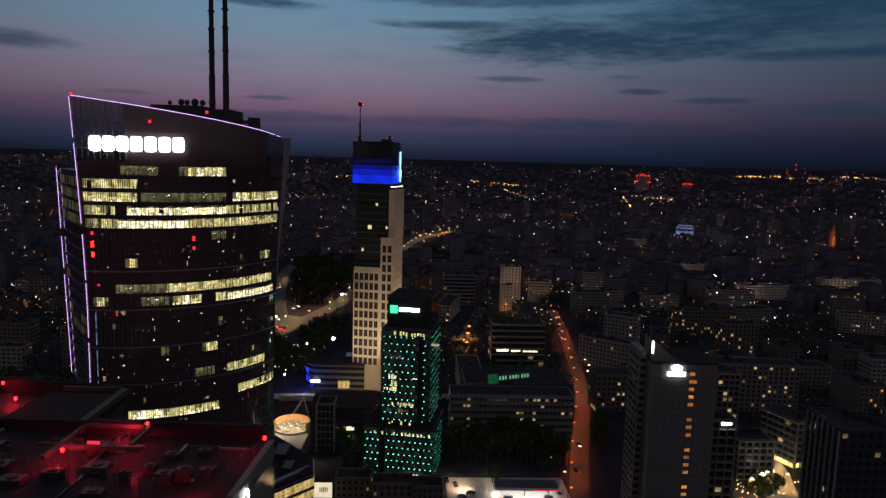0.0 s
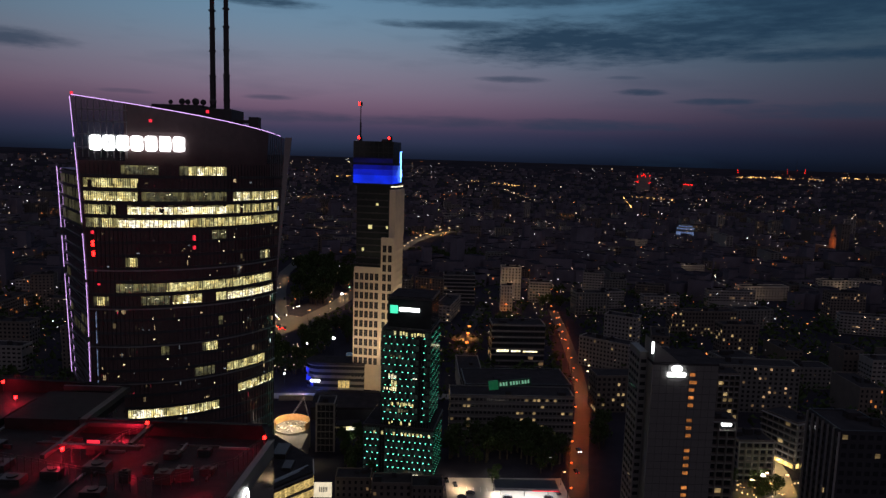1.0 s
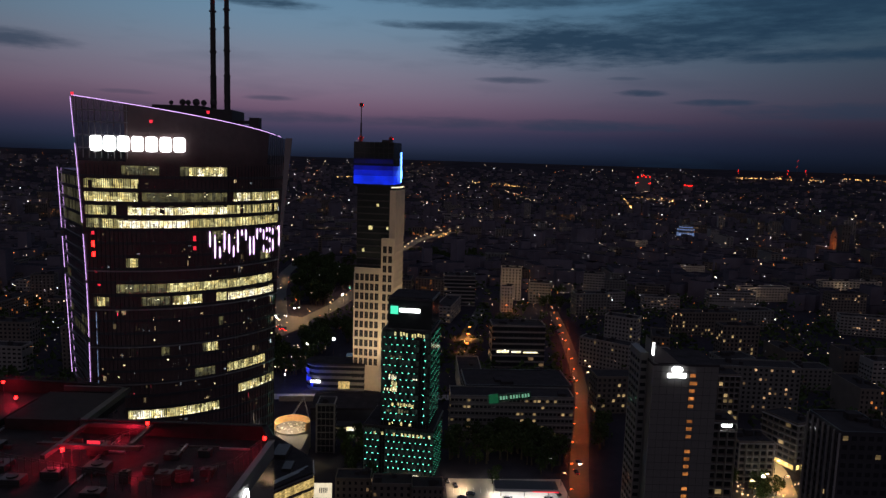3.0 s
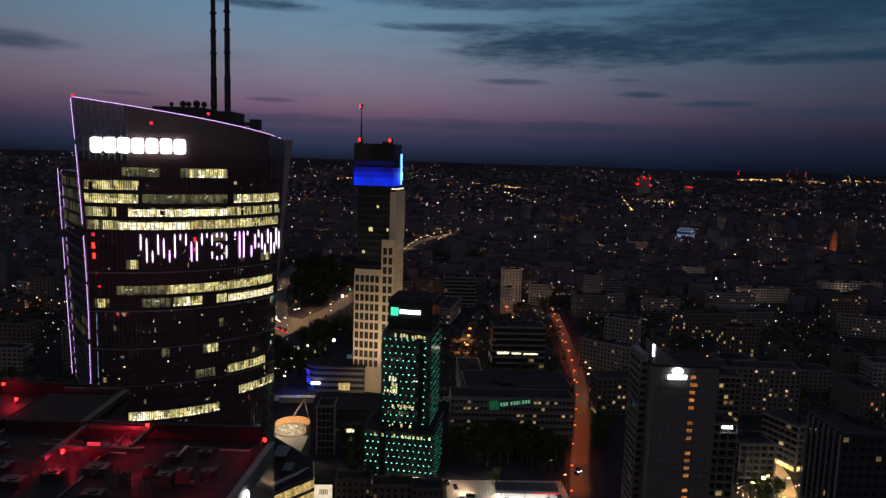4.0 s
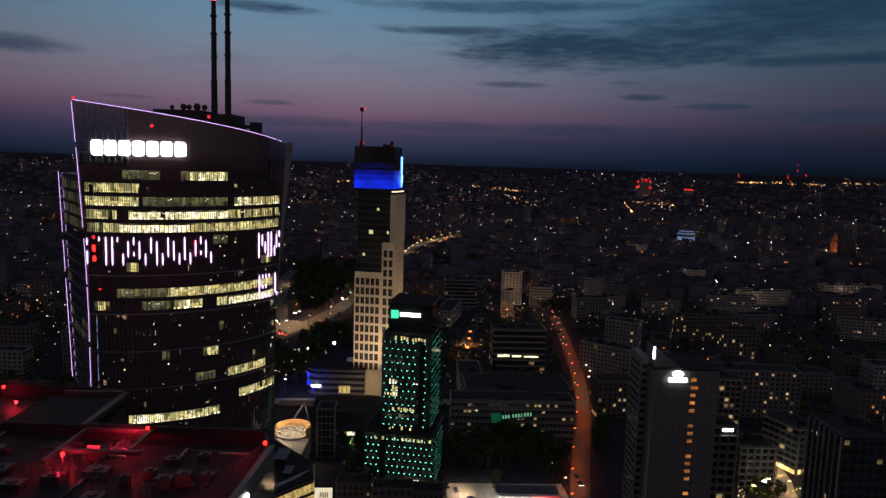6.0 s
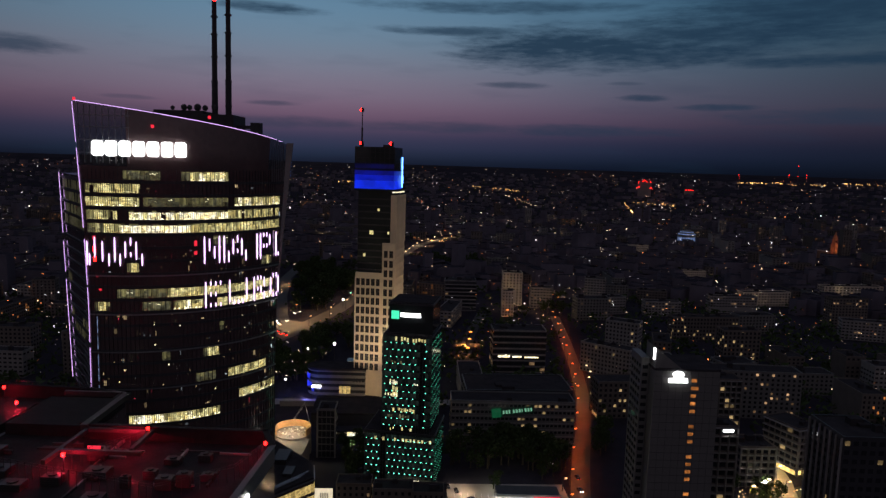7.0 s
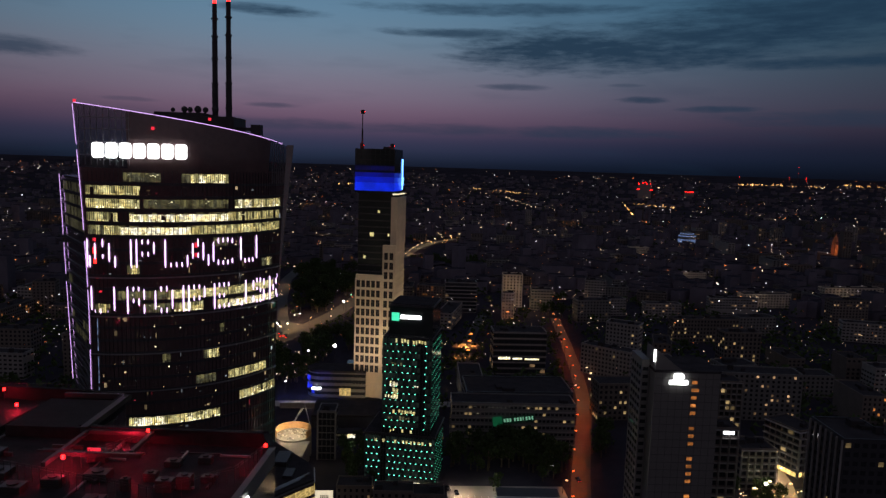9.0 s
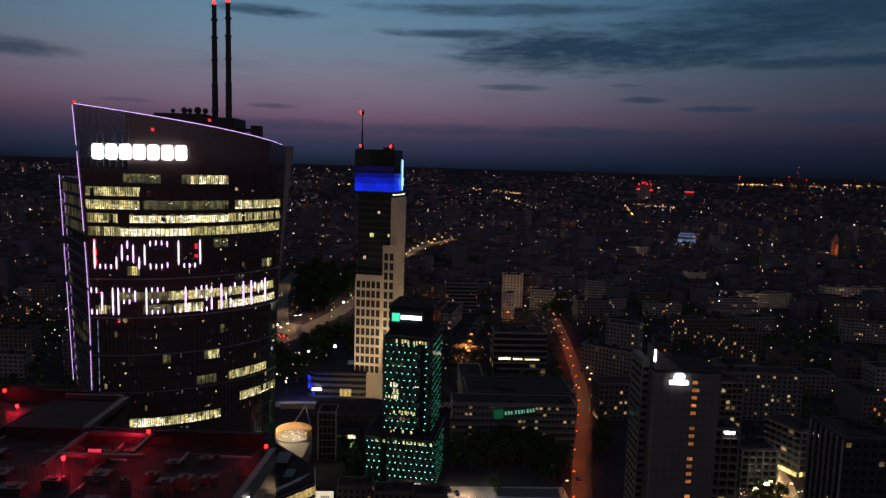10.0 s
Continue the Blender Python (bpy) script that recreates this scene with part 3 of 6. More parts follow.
    for x, y, r in ((-107, 285, 1.3), (-104.5, 284.5, 1.1), (-101.5, 285, 1.5), (-98.5, 285.2, 1.2), (-94.5, 285, 1.4), (-112, 286, 0.9)):
        bm = bmesh.new()
        bmesh.ops.create_uvsphere(bm, u_segments=10, v_segments=7, radius=r, matrix=Matrix.Translation((x, y, 173.2 + r * 0.5)) @ Matrix.Diagonal((1, 0.5, 1, 1)))
        box(bm, x - 0.15, x + 0.15, y, y + 0.3, 171.3, 173.4)
        part("dish_antenna", bm, "dark_metal", t)
    for x, y in ((-96.8, 292.0), (-89.9, 288.0)):
        bm = bmesh.new()
        prism(bm, disc(1.25, 12, x, y), 165, 185)
        prism(bm, disc(1.1, 12, x, y), 185, 204)
        prism(bm, disc(0.95, 12, x, y), 204, 217.0)
        for z in (185, 204, 175, 195, 211):
            prism(bm, disc(1.4, 12, x, y), z - 0.3, z + 0.3)
        mast = part("mast", bm, "dark_metal", t)
        bm = bmesh.new()
        prism(bm, disc(0.7, 10, x, y), 217.0, 218.3)
        part("obstruction_light", bm, "red", t, "small red obstruction light")
    for a, z, r in ((-70.3, 164.3, 0.55), (-50.5, 168.6, 0.55), (-97.0, 172.9, 0.5)):
        x, y = on_arc(a, CR + 0.35)
        bm = bmesh.new()
        prism(bm, disc(r, 8, x, y), z - 0.5, z + 0.5)
        part("obstruction_light", bm, "red_dim", t, "small red obstruction light")
    # upper glass field behind the sail: fine lattice
    bm = bmesh.new()
    for i in range(9):
        a = -96.0 + i * 2.2
        arc_strip(bm, a - 0.1, a + 0.1, 151, sail_top(a) - 0.6, CR - 0.1, CR + 0.12, 1)
    for z in (154.5, 159, 163.5, 167.5):
        arc_strip(bm, -96.2, -78, z - 0.15, z + 0.15, CR - 0.1, CR + 0.12)
    for i in range(7):
        a = -20 + i * 1.6
        arc_strip(bm, a - 0.1, a + 0.1, 145, sail_top(a) - 0.6, CR - 0.1, CR + 0.12, 1)
    part("lattice", bm, "metal", t)["kind"] = "stuff"
    # red and white marks of light near the left edge
    for a, z, h, mt in ((-91.3, 124.0, 1.6, "red_dim"), (-91.3, 119.6, 2.8, "red"), (-91.2, 116.0, 2.4, "red"), (-89.6, 105.6, 0.8, "red_dim"),
                        (-90.4, 110.5, 0.9, "red_dim"), (-56.0, 121.5, 2.6, "red_dim"), (-56.0, 118.2, 1.8, "red_dim")):
        bm = bmesh.new()
        arc_strip(bm, a - 0.5, a + 0.5, z, z + h * .75, CR - 0.1, CR + 0.16, 1)
        part("lit_pane", bm, mt, t, "pane glowing red")
    bm = bmesh.new()
    for a, z, s in ((-57.9, 115.6, 0.7), (-83.5, 71.8, 0.5), (-82.0, 62, 0.5), (-50.2, 108.2, 0.3), (-46.5, 120.8, 0.6), (-70.8, 85.4, 0.6), (-66.2, 77.6, 0.6), (-81.5, 76.2, 0.8), (-19.5, 80.5, 0.9), (-37, 93, 0.5), (-36, 88, 0.5), (-30.5, 96, 0.4), (-84, 57, .5), (-49, 66, .5), (-44.7, 117, .4), (-40, 122, .4), (-53, 58, .3), (-62, 92, .4), (-71, 93, .35)):
        arc_strip(bm, a - s * .4, a + s * .4, z - 0.22, z + 0.22, CR - 0.1, CR + 0.17, 1)
    part("desk_light", bm, "office_hot", t)["kind"] = "stuff"
    # glowing flecks imitate the city mirrored in the dark glass
    rng = random.Random(51)
    for mat, count in (("glint_warm", 210), ("glint_cool", 70), ("glint_red", 26)):
        bm = bmesh.new()
        for _ in range(count):
            z = 52 + 92 * rng.random()
            a = rng.uniform(left_end(z) + 3, right_end(z) - 2)
            w, h = rng.choice((.1, .15, .2, .35, .5)), rng.choice((.1, .15, .2, .3, .9))
            arc_strip(bm, a - w, a + w, z - h, z + h, CR - 0.1, CR + 0.05, 3)
        part("deep_light", bm, mat, t, "faint city reflections in the glass, drawn as glowing flecks")["kind"] = "stuff"
    return t


def build_roof_sign():
    """Seven rounded white blocks stand for the lettering."""
    t = thing("roof_sign", label="glowing white sign of seven rounded blocks on the glass", category="sign")
    a0, a1 = -91.2, -58.6
    w = (a1 - a0) / 7
    for i in range(7):
        a = a0 + (i + 0.5) * w
        hw = CR * radians(w) / 2 - 0.36
        hh, r = 2.6, 0.95
        bm = bmesh.new()
        ring = []
        for cx, cy, q in ((hw - r, -hh + r, -90), (hw - r, hh - r, 0), (-hw + r, hh - r, 90), (-hw + r, -hh + r, 180)):
            for k in range(5):
                g = radians(q + 22.5 * k)
                ring.append((cx + r * math.cos(g), cy + r * math.sin(g)))
        prism(bm, ring, 0, 0.5)
        x, y = on_arc(a, CR + 0.35)
        m = Matrix.Translation((x, y, 156.1 + 0.3 * i / 6)) @ Matrix.Rotation(radians(a + 90), 4, "Z") @ Matrix.Rotation(radians(90), 4, "X")
        bmesh.ops.transform(bm, matrix=m, verts=bm.verts[:])
        block = part("sign_block", bm, "sign", t, "glowing white block")
        up = i % 2
        bm = boxes((-.2, .2, -1.6 + .9 * up, .7 + .9 * up, .5, .56))
        bmesh.ops.transform(bm, matrix=m, verts=bm.verts[:])
        part("slot", bm, "spandrel", block, "dark slot")
    return t


spire = build_spire()
build_roof_sign()
# ---- running text in vertical light strips ----
# columns of lit stretches, 0 at the head and 7 at the foot of the line
FULL = [(0, 7)]
GLYPH = {
    "W": [[(0, 4)], [(1, 7)], [(4, 7)], [(0, 5)], [(1, 6)], [(4, 7)], [(0, 6)]],
    "Y": [[(0, 1.6)], [(0, 3)], [(2, 7)], [(2, 7)], [(0, 3)], [(0, 1.2)]],
    "S": [[(0.4, 3.2), (4.8, 6.6)], [(0, 1.3), (2.6, 3.4), (6, 7)], [(0, 1.3), (3, 4.2), (5.8, 7)], [(0.4, 2.2), (3.4, 6.8)], []],
    "T": [[(0, 1.2)], [(0, 7)], [(0, 7)], [(0, 1.2)]],
    "A": [[(4, 7)], [(1, 5)], [(0, 2), (3.6, 4.8)], [(1, 5.5)], [(4, 7)]],
    "N": [FULL, [(0.6, 3.8)], [(2.6, 5.8)], FULL, FULL],
    "P": [FULL, FULL, [(0, 1.2), (3, 4.2)], [(0, 1.2), (3, 4.2)], [(0.6, 3.6)], []],
    "L": [FULL, [(5.8, 7)], [(5.8, 7)], [(5.8, 7)]],
    "C": [[(1, 6)], [(0, 1.4), (5.6, 7)], [(0, 1.2), (5.8, 7)], [(0, 1.2), (5.8, 7)], [(0.2, 1.6), (5.4, 6.8)], []],
    "U": [[(0, 6.2)], [(5.8, 7)], [(5.8, 7)], [(5.8, 7)], [(0, 6.2)], []],
    "E": [FULL, [(0, 1.2), (2.9, 4.1), (5.8, 7)], [(0, 1.2), (2.9, 4.1), (5.8, 7)], [(0, 1.2), (5.8, 7)], []],
    "R": [FULL, [(0, 1.2), (3, 4.2)], [(0, 1.2), (3, 5)], [(0.6, 3.4), (4.6, 7)], []],
    "O": [[(1, 6)], [(0, 1.4), (5.6, 7)], [(0, 1.4), (5.6, 7)], [(1, 6)], []],
    "J": [[(5, 6.6)], [(5.8, 7)], [(0, 6.4)], []],
    "K": [FULL, [(2.6, 4.4)], [(1, 2.8), (4.2, 6)], [(0, 1.4), (5.6, 7)], []],
    "I": [FULL, []],
    "M": [FULL, [(0.6, 2.6)], [(2, 4)], [(0.6, 2.6)], FULL],
    " ": [[], []],
}
PITCH = 1.93


def build_text(word, head, foot, group):
    """A line of text; each column is a strip of its own that can travel."""
    t = thing("led_text_line", label="line of violet white LED letters on the glass", category="LED display", group=group)
    cols, i = [], 0
    for ch in word:
        for runs in GLYPH[ch]:
            if runs:
                u = (head - foot) / 7.0
                for a, b in runs:
                    z1, z0 = head - a * u, head - b * u
                    e = min(1.1, (z1 - z0) * 0.35)
                    bm = bmesh.new()
                    last = None
                    for z, r in ((z0, .12), (z0 + e, .28), (z1 - e, .28), (z1, .12)):
                        ring = [bm.verts.new((x, y, z)) for x, y in disc(r, 6)]
                        if last:
                            for q in range(6):
                                bm.faces.new((last[q], last[(q + 1) % 6], ring[(q + 1) % 6], ring[q]))
                        else:
                            bm.faces.new(ring[::-1])
                        last = ring
                    bm.faces.new(last)
                    cols.append((i, part("light_strip", bm, "led", t)))
            i += 1
    return cols


TEXT = [(build_text("WYSTAWA", 124.9, 114.6, "running text"), -86.9, 4.5, 119.0),
        (build_text("NA PLACU", 124.9, 114.6, "running text"), -77.2, 8.0, 119.0),
        (build_text("EUROPEJSKIM", 107.8, 97.9, "running text"), -76.9, 8.0, 102.0)]


def strip_place(a, z):
    """Where a strip stands for its angle: on the glass, or drawn in behind its end."""
    lo, hi = left_end(z) + 0.25, right_end(z) - 0.4
    if a < lo:
        return (*on_arc(lo, CR + 0.35 - min(5.0, (lo - a) * 2.4)), 0)
    if a > hi:
        return (*on_arc(hi, CR + 0.35 - min(5.0, (a - hi) * 2.4)), 0)
    return (*on_arc(a, CR + 0.35), 0)


# ---- generic storeyed building ----
def building(name, at, yaw, w, d, h, label, wall="render", storeys=6, bays=8, lit=0.06, glow="home", win=(0.55, 0.5), group="", category="building", near=False, roofbits=True):
    """Front faces local -y. Recessed dark panes on all sides, some lit; parapet and roof plant."""
    t = thing(name, at, yaw, label, category, group)
    bm = boxes((-w / 2, w / 2, -d / 2, d / 2, -1.0, h))
    part("wall", bm, wall, t)
    bm = bmesh.new()
    frame_ring(bm, -w / 2 - .1, w / 2 + .1, -d / 2 - .1, d / 2 + .1, h - .3, h + .9, .4)
    part("parapet", bm, wall, t)
    bm = boxes((-w / 2 + .3, w / 2 - .3, -d / 2 + .3, d / 2 - .3, h - .2, h + .25))
    part("roof", bm, "roofing", t)
    if roofbits:
        for _ in range(random.randint(2, 4)):
            s = random.uniform(1, min(w, d) * 0.16)
            x, y = random.uniform(-w / 2 + s + .5, w / 2 - s - .5), random.uniform(-d / 2 + s + .5, d / 2 - s - .5)
            part("roof_plant", boxes((x - s, x + s, y - s * .7, y + s * .7, h + .2, h + random.uniform(1.2, 3.2))), "roofing", t)
    dark, on = bmesh.new(), bmesh.new()
    fh, pool = h / storeys, {}
    sides = [(w, -d / 2, 0), (d, -w / 2, 90), (d, -w / 2, -90)]
    for length, off, turn in sides:
        n = max(2, round(bays * length / w))
        m = Matrix.Rotation(radians(turn), 4, "Z")
        cw = length / n
        for j in range(storeys):
            if near is False and storeys > 5 and random.random() < 0.04:
                continue
            for i in range(n):
                x = -length / 2 + (i + 0.5) * cw
                z = fh * (j + 0.5)
                isl = random.random() < lit
                if near:
                    key = (turn != 0, isl)
                    if key not in pool:
                        pb = boxes((-cw * win[0] / 2, cw * win[0] / 2, -.06 if isl else -.03, 0.1, -fh * win[1] / 2, fh * win[1] / 2))
                        pool[key] = piece_mesh("pane", pb, ("flat" if glow == "home" else glow) if isl else "pane")
                    p = m @ Vector((x, off, z))
                    shared("lit_pane" if isl else "pane", pool[key], t, p, turn)
                    continue
                b = on if isl else dark
                e = 0.05 if isl else 0.03
                box(b, x - cw * win[0] / 2, x + cw * win[0] / 2, off - e, off + 0.1, z - fh * win[1] / 2, z + fh * win[1] / 2, m)
    if len(dark.verts):
        part("glazing", dark, "pane", t)["kind"] = "stuff"
    else:
        dark.free()
    if len(on.verts):
        part("lit_glazing", on, glow, t, "windows lit from inside")["kind"] = "stuff"
    else:
        on.free()
    return t


# ---- slender stone tower with the blue lit head ----
def build_stone_tower():
    t = thing("stone_tower", (-43.1, 458.8, 0), -10.0, "tall tower with floodlit cream stone base and blue lit head", "skyscraper")
    # local: front faces -y; x from -13 to 13
    bm = boxes((-13, 5, -11.5, 12, 0, 82.5), (5, 13.4, -12.2, 13, 0, 102.5))
    part("stone_body", bm, "cream", t, "cream stone with a grid of windows")
    bm = boxes((9.6, 13.6, -10.5, 14, 102.5, 133.5))
    part("stone_fin", bm, "cream", t, "cream stone fin")
    bm = boxes((-12.5, 10.0, -9.5, 12, 82.5, 136), (-12.8, 12.8, -8, 12, 124, 136))
    part("glass_body", bm, "green_glass", t, "dark glass shaft")
    bm = bmesh.new()
    for k in range(12):
        box(bm, -12.6, 10.1, -9.65, -9.4, 84 + 4.2 * k, 84.9 + 4.2 * k)
        box(bm, -12.65, -12.4, -9.6, 12, 84 + 4.2 * k, 84.9 + 4.2 * k)
    part("floor_band", bm, "spandrel", t)["kind"] = "stuff"
    # stone piers stand out, windows lie behind
    wm = piece_mesh("pane", boxes((-1.2, 1.2, -.06, .2, 0, 4.5)), "pane")
    bars, walls = bmesh.new(), bmesh.new()
    for cols, y, n in (([-11.2 + i * 3.35 for i in range(5)], -11.5, 10), ([7.4, 11.0], -12.2, 13)):
        for j in range(n):
            z = 17.5 + 6.3 * j
            for x in cols:
                shared("window", wm, t, (x, y, z))
                box(bars, x - .14, x + .14, y - .12, y, z, z + 4.5)
                box(bars, x - 1.2, x + 1.2, y - .12, y, z + 2.8, z + 3.0)
                box(walls, x - 1.3, x + 1.3, y - .35, y, z - .35, z - .02)
            box(walls, cols[0] - 1.7, cols[-1] + 1.7, y - .22, y, z + 4.6, z + 5.4)
        for x in [cols[0] - 1.67] + [q + 1.67 for q in cols]:
            box(walls, x - .35, x + .35, y - .4, y, 15, 17.5 + 6.3 * n - .6)
    part("window_bar", bars, "spandrel", t)["kind"] = "stuff"
    part("stone_pier", walls, "cream", t)["kind"] = "stuff"
    bm = bmesh.new()
    for j in range(27):
        box(bm, 13.35, 13.75, -11, 13, 8 + 4.7 * j, 8.9 + 4.7 * j)
    part("side_rib", bm, "cream", t)["kind"] = "stuff"
    # head: dark upper storeys over a blue band
    bm = boxes((-15, 11.5, -10.5, 10, 136, 137.2), (-15.1, 11.6, -10.55, 10, 149, 150.3), (-15, 11.5, -10.4, 10, 150.3, 164.0))
    part("head", bm, "green_glass", t)
    # the upward fade of the blue light is put into four glow strengths
    for z0, z1, mt in ((137.2, 142.4, "blue"), (142.5, 146.0, "blue_mid"), (146.1, 149.0, "blue_low"), (150.3, 153.2, "blue_faint")):
        part("lit_band", boxes((-14.9, 11.2, -10.45, 10, z0, z1)), mt, t, "band of panels lit deep blue")
    bm = boxes((11.55, 12.1, 8.9, 9.6, 138, 158), (11.55, 12.5, 8.4, 9.6, 141, 146))
    part("blue_light", bm, "blue_bright", t, "bright blue light")
    bm = boxes((9.0, 12.9, -8.4, 12.3, 134.9, 135.8))
    part("ledge_light", bm, "office_hot", t, "white lit ledge")
    bm = bmesh.new()
    for i in range(9):
        box(bm, -14.1 + i * 3.15, -13.9 + i * 3.15, -10.6, -10.3, 150, 164.2)
    for z in (153.5, 157, 160.5):
        box(bm, -14.1, 11.6, -10.58, -10.3, z - .15, z + .15)
    part("head_rib", bm, "dark_metal", t)["kind"] = "stuff"
    bm = boxes((-12.4, -10.4, -8, -6, 164, 166), (3, 8, -8, 0, 164, 165.5))
    prism(bm, disc(0.55, 8, -11.4, -7), 164, 176)
    prism(bm, disc(0.3, 8, -11.4, -7), 176, 186.4)
    part("mast", bm, "dark_metal", t)
    bm = boxes((-4.5, -2.0, -9.75, -9.4, 107.6, 110.2), (7.5, 8.6, -9.75, -9.4, 108, 110), (0.6, 2.0, -9.75, -9.4, 123, 124.6), (-8.6, -7.2, -9.75, -9.4, 93, 95))
    part("lit_window", bm, "office", t, "windows lit from inside")["kind"] = "stuff"
    return t


build_stone_tower()
for x, y in ((-46, 424), (-40, 420), (-33, 418)):
    lamp("facade_floodlight", (x, y, 3.0), 140000, (1.0, .74, .46), 0.6, "SPOT", (1.6 * x + 20, 449, 50), 66)
lamp("facade_floodlight", (-14, 450, 4.0), 300000, (1.0, .72, .44), 0.6, "SPOT", (-30, 457, 78), 76)


def beacon(at):
    """A turning red beacon: a lit lens deep in a hood."""
    t = thing("rotating_beacon", at, 0, "red rotating obstruction beacon on the tower roof", "beacon", "rotating beacons")
    bm = bmesh.new()
    for i in range(12):
        a, b = 2 * math.pi * i / 12, 2 * math.pi * (i + 1) / 12
        q = [(1.4 * math.cos(s), y, 1.4 * math.sin(s)) for s, y in ((a, -1.1), (b, -1.1), (b, 0.45), (a, 0.45))]
        bm.faces.new([bm.verts.new(p) for p in q])
    box(bm, -1.2, 1.2, 0.3, 0.6, -1.2, 1.2)
    box(bm, -.2, .2, -.2, .2, -2.2, -1.2)
    part("hood", bm, "dark_metal", t)
    bm = bmesh.new()
    for y0, y1, r0, r1 in ((-1.5, -0.75, 0.85, 1.27), (-0.75, 0.25, 1.27, 1.27)):
        for i in range(12):
            a, b = 2 * math.pi * i / 12, 2 * math.pi * (i + 1) / 12
            q = [(r * math.cos(s), y, r * math.sin(s)) for s, y, r in ((a, y0, r0), (b, y0, r0), (b, y1, r1), (a, y1, r1))]
            bm.faces.new([bm.verts.new(p) for p in q])
    bm.faces.new([bm.verts.new((0.85 * math.cos(2 * math.pi * i / 12), -1.5, 0.85 * math.sin(2 * math.pi * i / 12))) for i in range(12)])
    part("lens", bm, "red", t, "red lens")
    return t


BEACONS = [(-55.3, 451.6, 166.2), (-35.6, 448.1, 166.2), (-55.5, 453.9, 187.4)]
beacons = [(beacon(p), p) for p in BEACONS]


# ---- green dotted office tower ----
def build_green_tower():
    t = thing("green_lit_tower", (-13.0, 330.0, 0), -9.0, "office tower dotted with green LED lights on a podium", "office tower")
    X0, X1 = -13.0, 10.5
    bm = boxes((X0, X1, -12, 14, 27, 74), (X0 + 2, X1 - .5, -9, 12, 74, 88.3))
    part("tower_body", bm, "green_glass", t)
    part("roof", boxes((X0 + 2.2, X1 - .7, -8.8, 11.8, 89.0, 89.3)), "roofing", t)
    part("terrace", boxes((X0 + .2, X1 - .2, -11.8, 13.8, 74.2, 74.4)), "roofing", t)
    part("terrace", boxes((-20.8, 12.8, -12.4, 14.8, 27.0, 27.2)), "roofing", t)
    room = piece_mesh("pane", boxes((.1, 1.28, -12.06, -11.9, .1, 2.5)), "green_room")
    for j in range(13):
        for i in range(17):
            if i not in (13, 14):
                shared("pane", room, t, (X0 + i * 1.382, 0, 30.3 + 3.36 * j ))
    room = piece_mesh("pane", boxes((.1, 1.2, -12.66, -12.5, .1, 2.4)), "green_room")
    for j in range(7):
        for i in range(26):
            if i not in (6, 7):
                shared("pane", room, t, (-21 + i * 34 / 26, 0, 3.3 + 3.3 * j))
    bm = boxes((-21, 13, -12.6, 15, 0, 26))
    part("podium", bm, "green_glass", t)
    for q in ((-21.2, 13.2, -12.9, 15.2, 26, 27.0), (X0 - .2, X1 + .2, -12.2, 14.2, 73.4, 74.2), (X0 + 1.8, X1 - .3, -9.2, 12.2, 88.0, 89)):
        part("cornice", boxes(q), "spandrel", t)
    fins, dots = bmesh.new(), bmesh.new()
    dm = piece_mesh("green_dot", boxes((-.27, .27, -.2, .2, 0, .22)), "green_dot")
    for j in range(13):
        z = 30 + 3.36 * j
        box(fins, X0 - .05, X1 + .05, -12.15, -11.9, z - .5, z - .2)
        for i in range(8):
            if i == 6:
                continue
            x = X0 + 1.2 + i * 2.75 + (0.9 if j % 2 else 0) * (1 if i < 6 else .6)
            shared("green_dot", dm, t, (x, -12.3, z))
        for i in range(10):
            y = -11 + i * 2.6 + (1.3 if j % 2 else 0)
            box(dots, X1 + .1, X1 + .3, y - .16, y + .16, z, z + .2)
    for i in range(18):
        x = X0 + i * (X1 - X0) / 17
        box(fins, x - .08, x + .08, -12.35, -11.9, 27, 73.5)
    for j in range(7):
        z = 3.0 + 3.3 * j
        box(fins, -21.05, 13.05, -12.8, -12.5, z - .6, z - .3)
        for i in range(13):
            if i == 3:
                continue
            x = -20 + i * 2.6 + (0.9 if j % 2 else 0)
            shared("green_dot", dm, t, (x, -12.95, z))
        for i in range(9):
            y = -11 + i * 2.6 + (1.3 if j % 2 else 0)
            box(dots, 13.1, 13.3, y - .16, y + .16, z, z + .2)
    for i in range(27):
        x = -21 + i * 34 / 26
        box(fins, x - .08, x + .08, -12.95, -12.5, 0, 26)
    part("fin", fins, "mullion", t)["kind"] = "stuff"
    part("green_dot", dots, "green", t, "small green LED lights")["kind"] = "stuff"
    for x0, x1, z0, z1, keep, mt in ((-8.5, 8.0, 70.9, 73.3, .85, "office"), (-9.4, -6.0, 49.8, 52.6, 1, "office_hot"), (-11.8, -6.0, 43.8, 46.4, .8, "office_hot"), (-8, -6, 43.8, 49.5, .9, "office"),
                                     (2.2, 4.8, 49.8, 51.6, 1, "office_hot"), (-9.2, 2.5, 36.6, 39.2, .8, "office"), (-10, 0, 33.4, 35.6, .35, "office_dim"), (-9, -4, 60.2, 62.0, .5, "office_dim"),
                                     (-9, 3, 27.6, 29.6, .55, "office")):
        x = x0
        while x < x1:
            if random.random() < keep:
                b0 = z0 + random.uniform(0, .9)
                part("lit_window", boxes((x + .06, x + random.uniform(.6, 1.2), -12.14, -11.9, b0, max(b0 + .6, z1 - random.uniform(0, 1.0)))), mt, t)
            x += 1.38
    for i in range(16):
        if random.random() < 0.45:
            part("lit_window", boxes((-18 + i * 1.9, -17 + i * 1.9, -12.7, -12.4, 22.3, 24)), "office", t)
